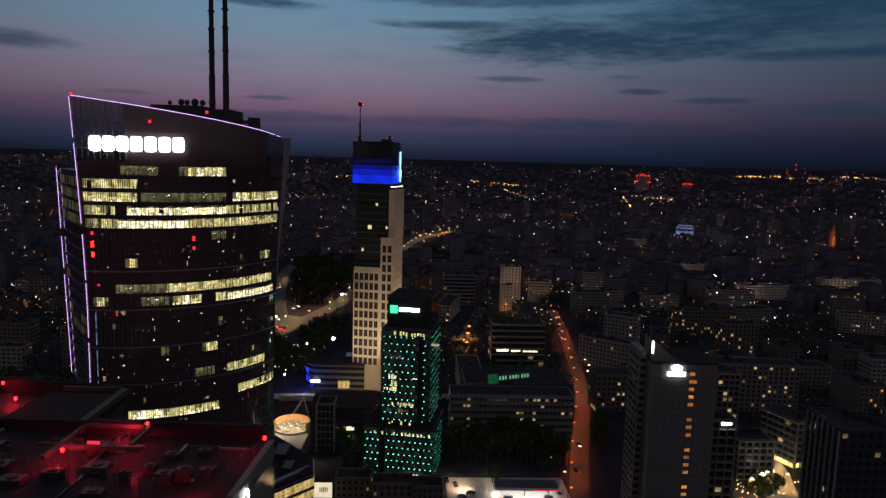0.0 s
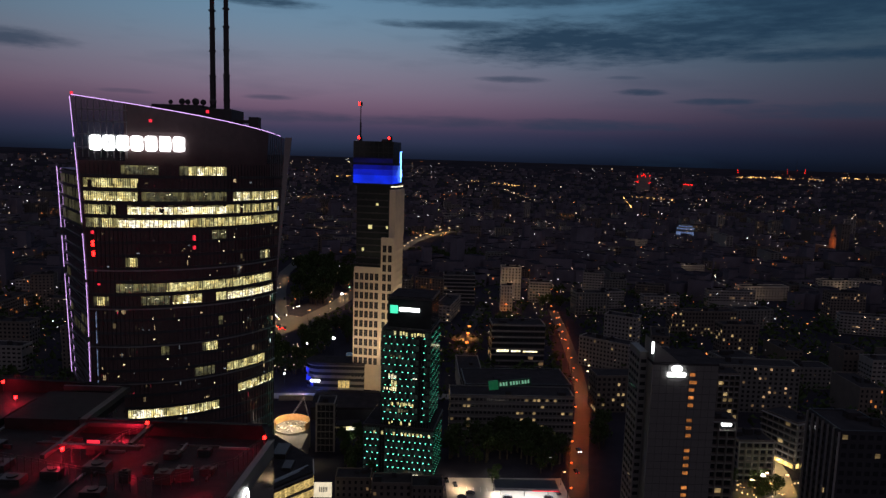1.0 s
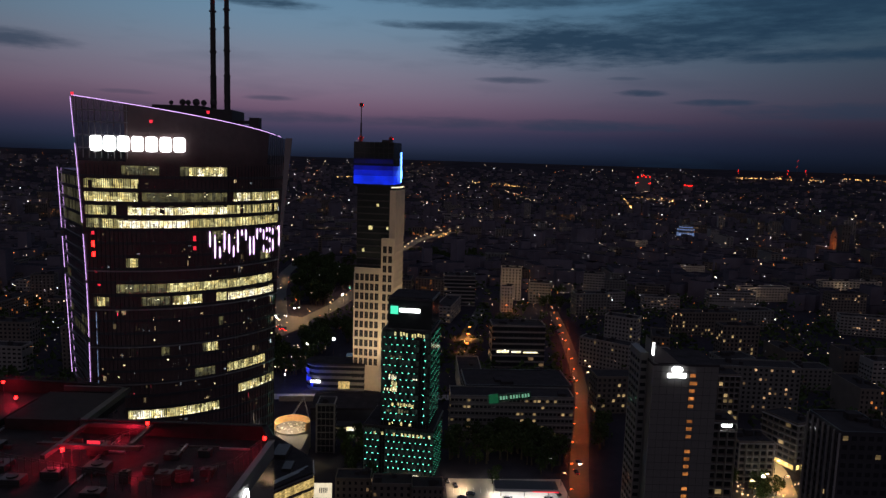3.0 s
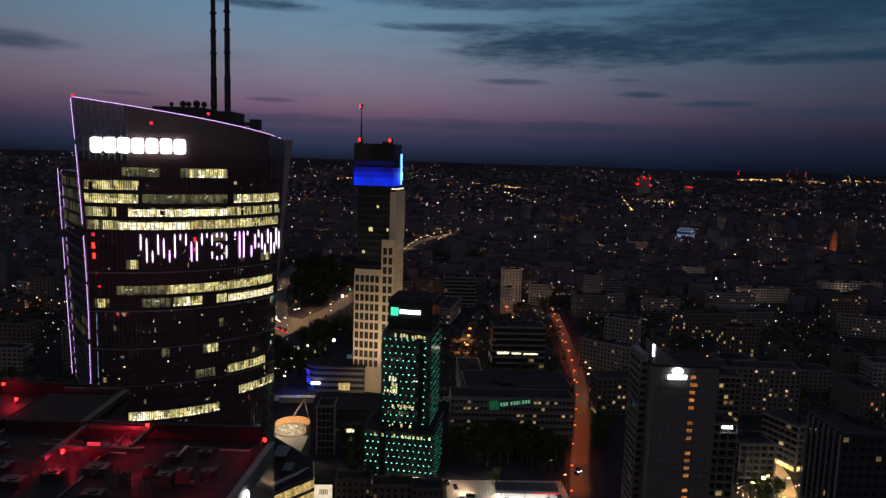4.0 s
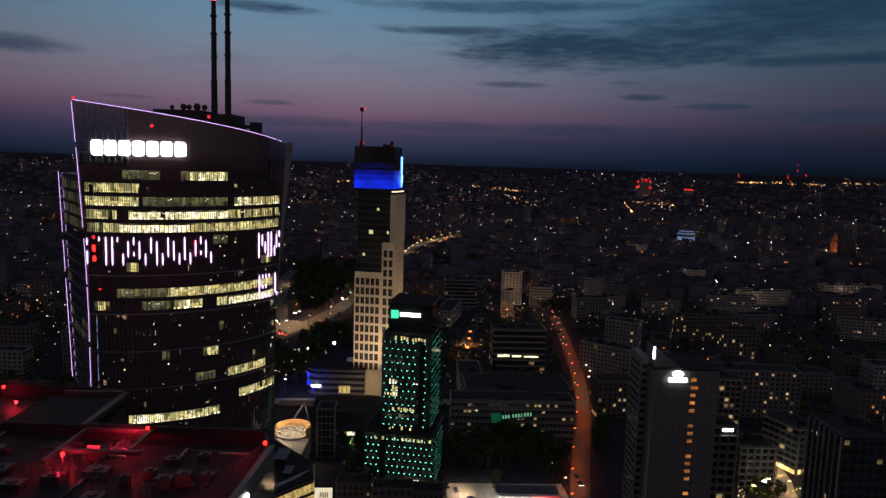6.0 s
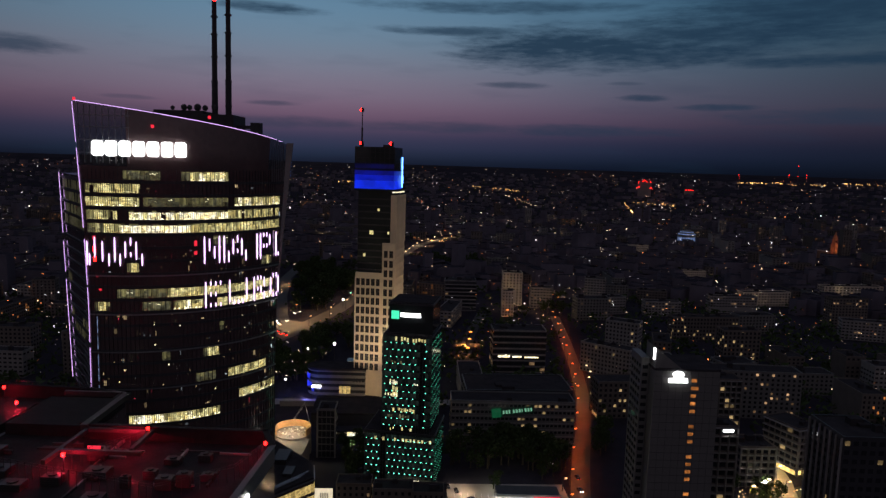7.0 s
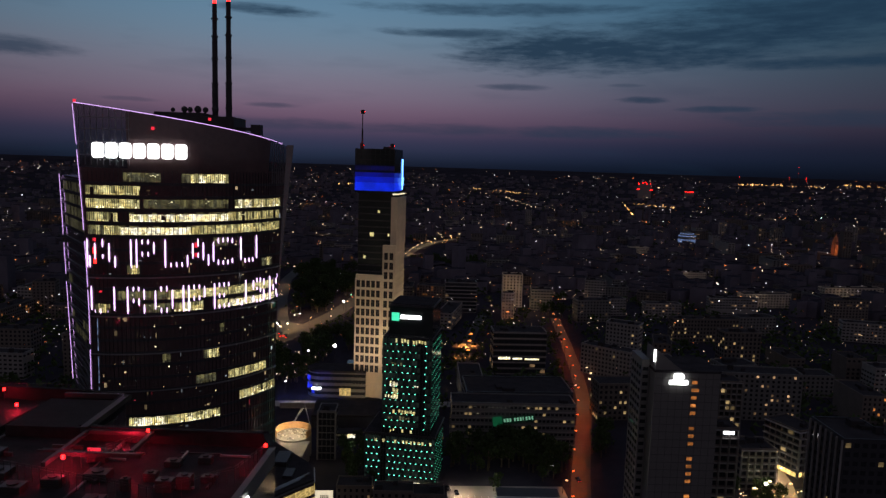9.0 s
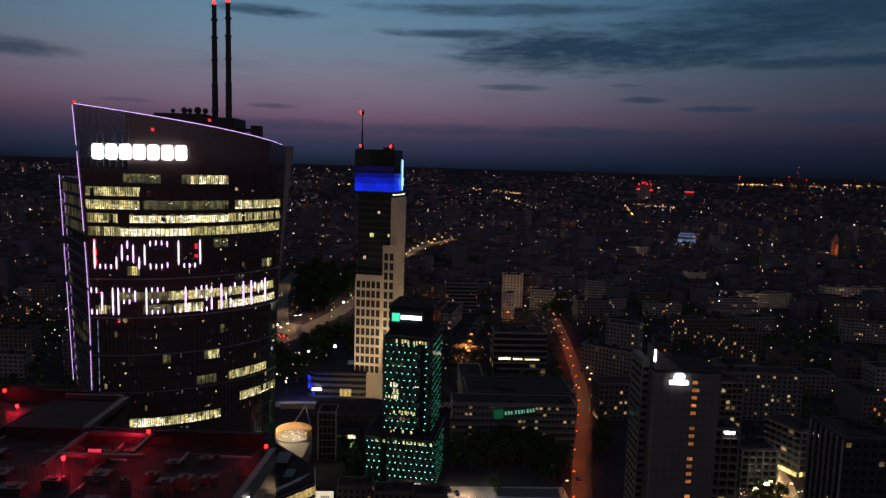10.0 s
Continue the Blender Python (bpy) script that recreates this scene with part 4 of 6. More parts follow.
    bm = boxes((-1.5, 6.5, -14.5, -12.4, 0.3, 3.6), (7.5, 11.5, -13.4, -12.4, 0.3, 3.4))
    part("lobby", bm, "office_hot", t, "warm lit entrance lobby")
    bm = boxes((-9.8, -6.2, -9.6, -9.05, 81.2, 85.0))
    part("logo_panel", bm, "green_logo", t, "mint green square panel")
    for i in range(5):
        bm = boxes((-5.4 + i * 1.95, -3.6 + i * 1.95, -9.6, -9.05, 82.4, 84.0))
        part("sign_block", bm, "sign", t, "glowing white block")
    return t


build_green_tower()


# ---- low roof with the red lamps, nearest to the eye ----
def build_red_roof():
    t = thing("red_lit_rooftop", label="dark high-rise rooftop with plant decks washed by red lamps", category="high-rise")
    Z = 85.0
    ring = [(-41.2, 132.0), (-39.8, 161.6), (-44.0, 171.0), (-74.0, 171.5), (-91.5, 172.0), (-92.0, 196.0), (-103.7, 199.3), (-150.0, 202.5), (-150.0, 118.0), (-60, 112.0)]
    bm = bmesh.new()
    prism(bm, ring, 0, Z - 4.0)
    part("body", bm, "glass", t)
    n = len(ring)
    for i in range(n):
        bm = bmesh.new()
        a, b = Vector((*ring[i], 0)), Vector((*ring[(i + 1) % n], 0))
        d = b - a
        m = Matrix.Translation(a) @ Matrix.Rotation(math.atan2(d.y, d.x), 4, "Z")
        box(bm, 0, d.length, 0.0, 1.0, Z - 4.2, Z, m)
        box(bm, -.2, d.length + .2, -0.25, 1.25, Z, Z + 0.25, m)
        # first side in grey cladding, its lit look put into the paler colour
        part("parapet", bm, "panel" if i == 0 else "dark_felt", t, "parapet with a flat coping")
    bm = bmesh.new()
    prism(bm, [(x - .1, y) for x, y in ring], Z - 4.0, Z - 3.6)
    part("roof_deck", bm, "roof_felt", t)
    # raised decks and beams
    bm = boxes((-89, -70, 156, 157, Z - 1.2, Z - 0.2), (-90, -89, 150, 171, Z - 1.2, Z - 0.2), (-73.6, -72.6, 158, 170, Z - 1.2, Z - 0.2), (-90, -74, 169.5, 170.5, Z - 1.2, Z - .2))
    part("deck_frame", bm, "unit", t, "pale steel deck frame")
    bm = bmesh.new()
    m = Matrix.Translation((-90.6, 170, 0)) @ Matrix.Rotation(radians(91.0), 4, "Z")
    box(bm, 0, 26, -.9, .9, Z - 1.0, Z + .5, m)
    box(bm, 25, 26, -.6, 18, Z - 1.0, Z + .5, m)
    part("beam", bm, "unit", t, "pale steel beam")
    # dark felt here puts the blackness of a shaded pit into the colour
    bm = boxes((-112, -91.6, 172, 193, Z - 3.6, Z - 0.6), (-128, -114, 160, 190, Z - 3.6, Z - 1.6))
    part("plant_room", bm, "dark_felt", t)
    for x, y, w, h in ((-81.5, 159.5, 2.2, 2.6), (-68.5, 145, 1.0, 2.8), (-60, 145.5, 1.8, 2.6), (-56.2, 147, 1.6, 3.0), (-65, 150, 1.4, 2.0), (-77, 150, 2.6, 1.8), (-85, 146, 2, 2.0), (-72, 138, 2.2, 1.7), (-52, 150, 1.4, 1.6), (-92, 143, 2.4, 1.6), (-100, 150, 3, 1.5), (-63, 158, 1.8, 1.4), (-56, 160, 1.5, 1.7), (-108, 160, 3, 1.6)):
        bm = boxes((x - w, x + w, y - w * .7, y + w * .7, Z - 3.6, Z - 3.6 + h))
        bmesh.ops.bevel(bm, geom=bm.edges[:], offset=.12, segments=1)
        unit = part("ventilation_unit", bm, "unit", t)
        bm = bmesh.new()
        prism(bm, disc(w * .5, 10, x, y), Z - 3.6 + h, Z - 3.25 + h)
        part("fan", bm, "dark_metal", unit)
        for k in range(3):
            part("louvre", boxes((x - w * .8, x + w * .8, y - w * .7 - .06, y - w * .7, Z - 3.2 + h * .25 * k, Z - 3.0 + h * .25 * k)), "dark_metal", unit)
    # ducts, pipes and rails in the red light
    rng = random.Random(17)
    for _ in range(34):
        x, y = rng.uniform(-118, -46), rng.uniform(128, 168)
        L, h = rng.uniform(3, 11), rng.uniform(.3, 1.0)
        bm = bmesh.new()
        if rng.random() < .5:
            box(bm, x - L / 2, x + L / 2, y - .25, y + .25, Z - 3.6, Z - 3.6 + h)
        else:
            box(bm, x - .25, x + .25, y - L / 2, y + L / 2, Z - 3.6, Z - 3.6 + h)
        part("duct", bm, rng.choice(("unit", "dark_metal", "metal")), t)
    for x0, y0, x1, y1 in ((-90, 171.2, -45, 170.8), (-86, 152, -74, 168), (-100, 150, -60, 139), (-60, 139, -46, 150), (-46, 150, -42, 165)):
        L = math.hypot(x1 - x0, y1 - y0)
        m = Matrix.Translation((x0, y0, 0)) @ Matrix.Rotation(math.atan2(y1 - y0, x1 - x0), 4, "Z")
        bm = bmesh.new()
        for h in (.5, 1.1):
            box(bm, 0, L, -.05, .05, Z + h - .05 - .8, Z + h - .8, m)
        for k in range(int(L / 2) + 1):
            box(bm, k * 2 - .05, k * 2 + .05, -.05, .05, Z - 3.6, Z + .3, m)
        part("railing", bm, "unit", t)
    bm = bmesh.new()
    for k in range(26):
        x = -131 + k * 1.6
        box(bm, x, x + .08, 199.8, 199.9, Z, Z + 1.3)
    box(bm, -131, -89, 199.78, 199.92, Z + 1.2, Z + 1.3)
    part("railing", bm, "dark_metal", t)["kind"] = "stuff"
    bm = boxes((-83.2, -80.2, 157.5, 157.75, Z - 1.5, Z + 0.3))
    part("red_panel", bm, "red_dim", t, "red lit panel")
    for x, y, z in ((-86.5, 152.9, Z), (-74.2, 170.0, Z), (-117.3, 185.5, Z), (-128.6, 197.8, Z), (-42.4, 163.0, Z)):
        bm = bmesh.new()
        prism(bm, disc(.1, 6, x, y), Z - 3.6, z - .35)
        part("lamp_post", bm, "dark_metal", t)
        bm = bmesh.new()
        prism(bm, disc(.42, 8, x, y), z - .35, z + .35)
        part("red_lamp", bm, "red", t, "red obstruction lamp")
    bm = bmesh.new()
    for i in range(20):
        a, b = 2 * math.pi * i / 20, 2 * math.pi * (i + 1) / 20
        def ringp(s, r, x):
            return (x, 139.6 + r * math.cos(s), Z - 4.4 + r * math.sin(s))
        for x in (-40.4,):
            bm.faces.new([bm.verts.new(ringp(s, r, x)) for s, r in ((a, 1.8), (a, 2.8), (b, 2.8), (b, 1.8))])
    part("ring_sign", bm, "sign", t, "white glowing ring sign")
    return t


build_red_roof()
# the last four have no lamp body, added to redden the deck
for x, y, z, e in ((-86.5, 152.0, 84.4, .8), (-78.0, 166.5, 84.4, .7), (-117.3, 184.5, 84.6, .35), (-127.6, 196.5, 84.6, .22), (-44.4, 160.0, 84.6, .25), (-50.0, 137.5, 82.6, .45), (-84.0, 162.0, 83.0, .35), (-68.0, 148.0, 82.4, .08), (-103.0, 150.0, 82.6, .25)):
    lamp("red_wash_light", (x, y, z), 4600 * e, (1.0, 0.015, 0.05), 0.25)

# ---- long office block, and the lens ghost of a green sign before it ----
blk = building("curved_office_block", (40, 376, 0), 2, 68, 16, 26, "long dark office block with strip windows", "panel", 7, 30, 0.16, "home", (0.7, 0.36), near=True)
for zz in range(1, 8):
    bm = boxes((-34.2, 34.2, -8.25, -7.95, zz * 26 / 7 - .7, zz * 26 / 7 - .1))
    part("sill_band", bm, "concrete", blk)
GHOST_ROWS = [(0, 37.92, 37.28), (1, 38.39, 33.93), (2, 38.65, 27.64), (2.6, 38.59, 27.51), (3.9, 38.83, 24.03), (4.6, 39.15, 22.47), (5, 39.6, 18.36), (5.6, 39.86, 17.53), (6.9, 39.76, 21.58), (7.5, 40.39, 19.44), (8, 40.45, 17.43), (9, 40.33, 17.95), (9.5, 40.45, 20.05), (10, 40.51, 22.31)]


def build_green_ghost():
    """A glowing board in place of a lens ghost; it slides over the block's front."""
    t = thing("sign_ghost", (42, 366.6, 20), 0, "glowing board standing in for a lens ghost of the green sign", "sign")
    part("logo_panel", boxes((-11.5, -6.3, -.2, .2, -2.6, 2.6)), "green_ghost", t, "green lit square")
    part("board", boxes((-6.2, 11.5, -.1, .15, -2.0, 2.0)), "ghost_board", t)
    for i, w in enumerate((1.3, 1.4, 1.2, 1.2, 1.3, 1.3, .6, 1.3, 1.3, 1.2)):
        x = -5.4 + i * 1.6 + (0.8 if i > 2 else 0)
        part("sign_bar", boxes((x, x + w * .72, -.3, -.12, -.9, 1.0)), "pale_green", t, "pale green bar")
    return t


green_ghost = build_green_ghost()
building("office_block", (45, 404, 0), 4, 62, 30, 25.5, "dark office block behind the curved block", "spandrel", 6, 20, 0.03, "home", (0.85, 0.45), roofbits=True)

# ---- slab tower with orange stair windows ----
def build_stair_tower():
    t = thing("residential_slab_tower", (94, 268.0, 0), 1.0, "grey slab tower with orange stair windows and white roof sign", "tower block")
    H = 78.5
    part("wall", boxes((-12.4, 12.8, -9, 12, 0, H)), "panel", t)
    part("roof", boxes((-12.6, 13.0, -9.2, 12.2, H, H + .8)), "roofing", t)
    part("wing", boxes((-15.5, -12.4, -2, 12, 0, H + 3)), "panel", t)
    bm = bmesh.new()
    v = [bm.verts.new(p) for p in ((-12, -8, H + .8), (-2, -8, H + .8), (-12, 4, H + .8), (-12, -8, H + 8.5), (-12, 4, H + 8.5), (-2, 4, H + .8))]
    for f in ((0, 1, 3), (2, 4, 5), (0, 3, 4, 2), (1, 5, 4, 3), (0, 2, 5, 1)):
        bm.faces.new([v[i] for i in f])
    part("roof_wedge", bm, "panel", t)
    seams = bmesh.new()
    for k in range(1, 26):
        box(seams, -12.45, 12.85, -9.06, -8.9, k * 3.05 - .06, k * 3.05 + .06)
    for i in range(1, 9):
        box(seams, -12.4 + i * 2.8, -12.3 + i * 2.8, -9.05, -8.9, 0, H)
    part("panel_joint", seams, "spandrel", t)["kind"] = "stuff"
    hatch = bmesh.new()
    for k in range(26):
        for j in range(4):
            box(hatch, -15.62, -15.4, -1 + j * 3.2, 1.0 + j * 3.2, k * 3.05 + .8, k * 3.05 + 2.3)
        box(hatch, -15.0, -12.9, -2.1, -1.9, k * 3.05 + .8, k * 3.05 + 2.2)
    part("window", hatch, "pane", t)["kind"] = "stuff"
    for k in range(25):
        z = k * 3.05 + 1.0
        if k in (19, 10, 4, 15):
            continue
        w = 1.0 if k != 23 else 1.4
        p = part("stair_window", boxes((2.0, 2.0 + 2 * w, -9.12, -8.9, z, z + 1.25)), "home_orange", t, "orange lit stair window")
    # white sign: an arch over a bar
    part("sign_bar", boxes((-6.9, 0.1, -9.9, -9.3, H - 4.4, H - 2.9)), "sign", t, "glowing white bar")
    bm = bmesh.new()
    prism(bm, [(-3.4 + 2.1 * math.cos(a), 0 + 1.25 * math.sin(a)) for a in [math.pi * 2 * i / 14 for i in range(14)]], -.3, .3)
    bmesh.ops.transform(bm, matrix=Matrix.Translation((0, -9.6, H - 1.3)) @ Matrix.Rotation(radians(90), 4, "X"), verts=bm.verts[:])
    part("sign_arch", bm, "sign", t, "glowing white rounded mark")
    part("edge_light", boxes((-13.0, -12.4, -8.4, -7.8, H + 4, H + 8.6)), "sign", t, "white edge light")
    return t


build_stair_tower()


def balcony_block(at, yaw, w, d, h, storeys, bays, label, lit=0.1, glow="home"):
    t = building("apartment_block", at, yaw, w, d, h, label, "render", storeys, bays, lit, glow, (0.75, 0.6), near=True)
    fh = h / storeys
    for j in range(1, storeys + 1):
        part("floor_edge", boxes((-w / 2 - .2, w / 2 + .2, -d / 2 - 1.3, -d / 2 - .05, j * fh - .35, j * fh)), "concrete", t)
    bm = bmesh.new()
    for i in range(bays + 1):
        x = -w / 2 + i * w / bays
        box(bm, x - .15, x + .15, -d / 2 - 1.3, -d / 2 - .05, 0, h)
    part("balcony_frame", bm, "concrete", t)["kind"] = "stuff"
    return t


balcony_block((127, 304, 0), 0, 11.5, 12, 42, 11, 3, "narrow grey apartment block with framed balconies", 0.03)
balcony_block((157.2, 337, 0), 2, 17.5, 16, 20.3, 6, 5, "apartment block with pale gridded balconies", 0.03)
corner = balcony_block((187.1, 356.8, 0), 24, 15, 22, 24.4, 7, 4, "apartment block with pale floor edges over lit shops", 0.05)
for j in range(1, 8):
    part("floor_edge", boxes((-8.8, -7.6, -12.3, 10.8, j * 24.4 / 7 - .35, j * 24.4 / 7)), "concrete", corner)
for k in range(7):
    part("shop_window", boxes((-7.85, -7.6, -10.6 + k * 3.1, -7.9 + k * 3.1, .3, 3.0)), "hall_bright", corner, "bright yellow shop window")
for k in range(4):
    part("shop_window", boxes((-7.2 + k * 3.6, -4.0 + k * 3.6, -11.3, -11.1, .3, 2.9)), "hall_bright" if k < 2 else "hall", corner, "bright yellow shop window")
tall = building("apartment_block", (157.5, 256.5, 0), 0, 19, 23, 59, "tall dark apartment block with pale fins on one side", "spandrel", 17, 6, 0.015, "home", (.6, .5), near=True)
for k in range(7):
    part("side_fin", boxes((-10.3, -9.6, -11.3 + k * 3.75, -10.9 + k * 3.75, 0, 59)), "concrete", tall)
balcony_block((168, 402, 0), 0, 16, 14, 34, 10, 5, "apartment block with lit flats", 0.2)
building("apartment_block", (146, 385, 0), 3, 15, 14, 44, "dark apartment block with a few lit flats", "render", 13, 4, 0.2, "home", (0.5, 0.5))
part("roof_lamp", boxes((126, 130.5, 297.0, 297.4, 40.2, 41.8)), "sign", thing("roof_light", label="white light bar at a roof edge", category="light"), "")

# ---- foreground: forecourt, canopy, dome and low roofs ----
can = thing("station_canopy", (41, 306.5, 0), 1, "flat brightly lit forecourt canopy with pale fascia", "canopy")
part("roof_sheet", boxes((-14, 15, -5, 4, 5.0, 5.8)), "dark_metal", can)
part("fascia", boxes((-14.1, 15.1, -5.2, -5.0, 4.7, 5.9)), "canopy", can)
for x in (-11, 0, 11):
    part("post", boxes((x - .2, x + .2, -1, -.6, 0, 5)), "metal", can)
part("red_strip", boxes((3, 15.2, -5.3, -5.2, 4.7, 5.1)), "red_dim", can, "red light strip")
part("light_panel", boxes((-13, 14, -4.6, 3.6, 4.9, 4.96)), "sign", can, "white light panel")
strip("pavement_forecourt", [(5, 305), (62, 308)], 34, "pavement", "pale paved forecourt lit from the canopy", "pavement", 0.14)
lamp("forecourt_light", (46, 304, 4.6), 5000, (1.0, 0.78, 0.50), 1.0, "SPOT", (44, 302, 0), 130)
lamp("forecourt_light", (27.5, 304, 5.0), 13000, (1.0, 0.82, 0.56), 1.0, "SPOT", (28, 306, 0), 120)
# added fill without a lamp, brightens the ground left of the canopy
lamp("forecourt_light", (14, 308, 5.4), 14000, (1.0, 0.66, 0.42), 1.0, "SPOT", (12, 310, 0), 130)

# ---- street lamps ----
def street_lamp(x, y, mat, h=9.0, size=0.5, group="street lamps"):
    t = thing("street_lamp", (x, y, 0), 0, "tall street lamp with a glowing head", "street lamp", group)
    bm = bmesh.new()
    prism(bm, disc(.12, 6), 0, h)
    box(bm, 0, 1.4, -.06, .06, h - .1, h)
    part("pole", bm, "dark_metal", t)
    bm = bmesh.new()
    box(bm, .9, .9 + size * 1.6, -size / 2, size / 2, h - .1 - size * .5, h - .1)
    part("lamp_head", bm, mat, t)
    return t


def along(pts, step, off):
    acc = 0
    for (x0, y0), (x1, y1) in zip(pts, pts[1:]):
        L = math.hypot(x1 - x0, y1 - y0)
        s = acc
        while s < L:
            k = s / L
            yield x0 + (x1 - x0) * k + off * (y1 - y0) / L, y0 + (y1 - y0) * k - off * (x1 - x0) / L
            s += step
        acc = s - L


for i, (x, y) in enumerate(along(STREET, 27, -5.5)):
    street_lamp(x, y, "sodium_head", 9, 0.35 + y * .0008)
    if y > 290:
        lamp("street_glow", (x + 2.4, y, 8.6), 7500 + y * 8, (1.0, .15, .022), 0.4, "SPOT", (x + 3.0, y - 1, 0), 140)
for i, (x, y) in enumerate(along(AVENUE, 42, 7)):
    street_lamp(x, y, "warm_head", 11, 0.3 + y * .0008)
for x, y, e in ((-165, 575, 1.3), (-150, 610, 1.3), (-134, 645, 1.2), (-152, 650, 1.1), (-117, 690, .9), (-105, 745, .9), (-100, 800, .7), (-168, 705, .6), (-200, 850, .5),
                (-78, 1080, .6), (-66, 1210, .9), (-50, 1310, 1.0), (-22, 1405, 1.1), (8, 1470, .9)):
    lamp("avenue_glow", (x, y, 20), (26000 + y * 55) * e, (1.0, 0.56, 0.25), 1.0, "SPOT", (x, y, 0), 132)

# ---- the car on the street ----
CAR_ROWS = [(0.0, 77.4, 365.3, 191), (1.0, 76.2, 358.2, 191), (2.0, 74.9, 351.2, 191), (2.6, 74.0, 346.7, 191), (5.0, 70.7, 331.0, 191), (5.6, 70.5, 327.6, 191), (7.0, 68.5, 318.4, 191), (8.0, 67.3, 312.5, 191), (10.0, 65.4, 300.7, 191)]


def build_car():
    t = thing("car", label="dark car with bright headlights driving along the street", category="car")
    # local: front faces -y turned by the yaw
    bm = boxes((-.9, .9, -2.2, 2.2, .35, .95), (-.78, .78, -1.0, 1.6, .95, 1.5))
    bmesh.ops.bevel(bm, geom=bm.edges[:], offset=0.12, segments=1)
    part("body", bm, "car", t)
    part("windscreen", boxes((-.7, .7, -1.06, -1.0, 1.0, 1.42)), "pane", t)
    for x in (-.8, .8):
        for y in (-1.35, 1.35):
            bm = bmesh.new()
            prism(bm, disc(.33, 12), -.1, .1)
            bmesh.ops.transform(bm, matrix=Matrix.Translation((x, y, .33)) @ Matrix.Rotation(radians(90), 4, "Y"), verts=bm.verts[:])
            part("wheel", bm, "rubber", t)
        part("headlight", boxes((x * .8 - .2, x * .8 + .2, 2.14, 2.26, .6, .82)), "head", t, "bright headlight")
        part("tail_light", boxes((x * .8 - .18, x * .8 + .18, -2.25, -2.15, .65, .8)), "red_dim", t, "red tail light")
    return t


car = build_car()


# ---- the wider city ----
def near_road(x, y, pad):
    for pts, w in ((STREET, 7), (AVENUE, 10), (CROSS, 8), (JUNCTION, 23), (SIDE_ROAD, 9)):
        for (x0, y0), (x1, y1) in zip(pts, pts[1:]):
            dx, dy = x1 - x0, y1 - y0
            k = max(0, min(1, ((x - x0) * dx + (y - y0) * dy) / (dx * dx + dy * dy)))
            if math.hypot(x - x0 - k * dx, y - y0 - k * dy) < w + pad:
                return True
    return False


TAKEN = [(243, 638, 40), (238, 548, 22), (131, 440, 10), (-106, 500, 30), (543, 1560, 30), (528, 1515, 28), (514, 1478, 26), (-110, 310, 75), (-118, 515, 62), (-100, 440, 40), (-150, 560, 40), (-45, 461, 40), (-10, 330, 34), (40, 385, 48), (94, 268, 26), (136, 300, 30), (177, 330, 22), (156, 262, 26), (166, 356, 22), (136, 352, 18), (35, 312, 34), (-60, 420, 45), (-66, 455, 24), (-60, 490, 16), (-59, 358, 26), (-82, 381, 16), (-60, 295, 30), (-20, 300, 30), (18, 738, 22), (58, 520, 30), (77, 776, 18), (67, 713, 12), (22, 580, 14), (23, 620, 14), (127, 516, 26), (146, 548, 20), (116, 428, 24), (346, 975, 28), (380, 815, 36), (520, 880, 46), (360, 1290, 24), (716, 1285, 30), (183, 365, 30), (160, 330, 22), (168, 402, 16), (146, 385, 16), (170, 370, 14), (160, 308, 20), (-80, 510, 20), (-160, 650, 40)]
PARK = [(-150, 850, 55), (-135, 740, 32), (-92, 630, 28), (-160, 930, 45), (-110, 560, 25), (20, 1050, 50)]
# open ground before the far avenue
CLEAR = [(-126, 612, 22), (-110, 672, 18), (-100, 730, 16), (-150, 560, 30), (-75, 1060, 45), (-62, 1130, 45), (-48, 1210, 50), (-25, 1300, 50), (5, 1390, 45), (-60, 1290, 25), (-25, 1400, 25), (112, 735, 14)]
PARK += CLEAR
random.seed(11)
placed = []
kinds = [("apartment_block", "render", "home", 0.05, (0.5, 0.5)), ("office_block", "concrete", "home", 0.05, (0.6, 0.42)), ("apartment_block", "panel", "home", 0.07, (0.45, 0.5)), ("tenement_house", "render", "home_orange", 0.05, (0.4, 0.5))]
LABELS = {"apartment_block": "dark apartment block with a few lit flats", "office_block": "dark office block with strip windows", "tenement_house": "old tenement house with few warm windows"}
tries = 0
while len(placed) < 300 and tries < 9000:
    tries += 1
    y = 320 + 1900 * random.random() ** 1.5
    x = random.uniform(-0.68, 0.72) * y
    w, d = random.uniform(18, 62), random.uniform(12, 18)
    yaw = random.choice((0, 0, 90, 90, 12, -14, 78)) + random.uniform(-4, 4)
    rr = max(w, d) / 2
    if near_road(x, y, (w if abs(yaw) < 40 else d) / 2 + 3) or any(math.hypot(x - a, y - b) < c + rr * .8 for a, b, c in TAKEN + PARK):
        continue
    if any(math.hypot(x - a, y - b) < (rr + c) * 0.85 for a, b, c in placed):
        continue
    h = random.choice((12, 15, 15, 18, 18, 22, 30)) if y > 420 else random.choice((10, 12, 15, 18))
    if random.random() < 0.06 and y > 600:
        h, w = random.uniform(35, 50), random.uniform(16, 24)
    name, wall, glow, lit, win = random.choice(kinds)
    lit = random.choice((.015, .02, .03, .04, .05, .07, .1))
    far = y > 900
    building(name, (x, y, 0), yaw, w, d, h, LABELS[name], wall, max(3, round(h / 3.1)), max(4, round(w / (3.4 if not far else 5))), lit, glow, win, "city blocks", roofbits=not far)
    placed.append((x, y, rr))

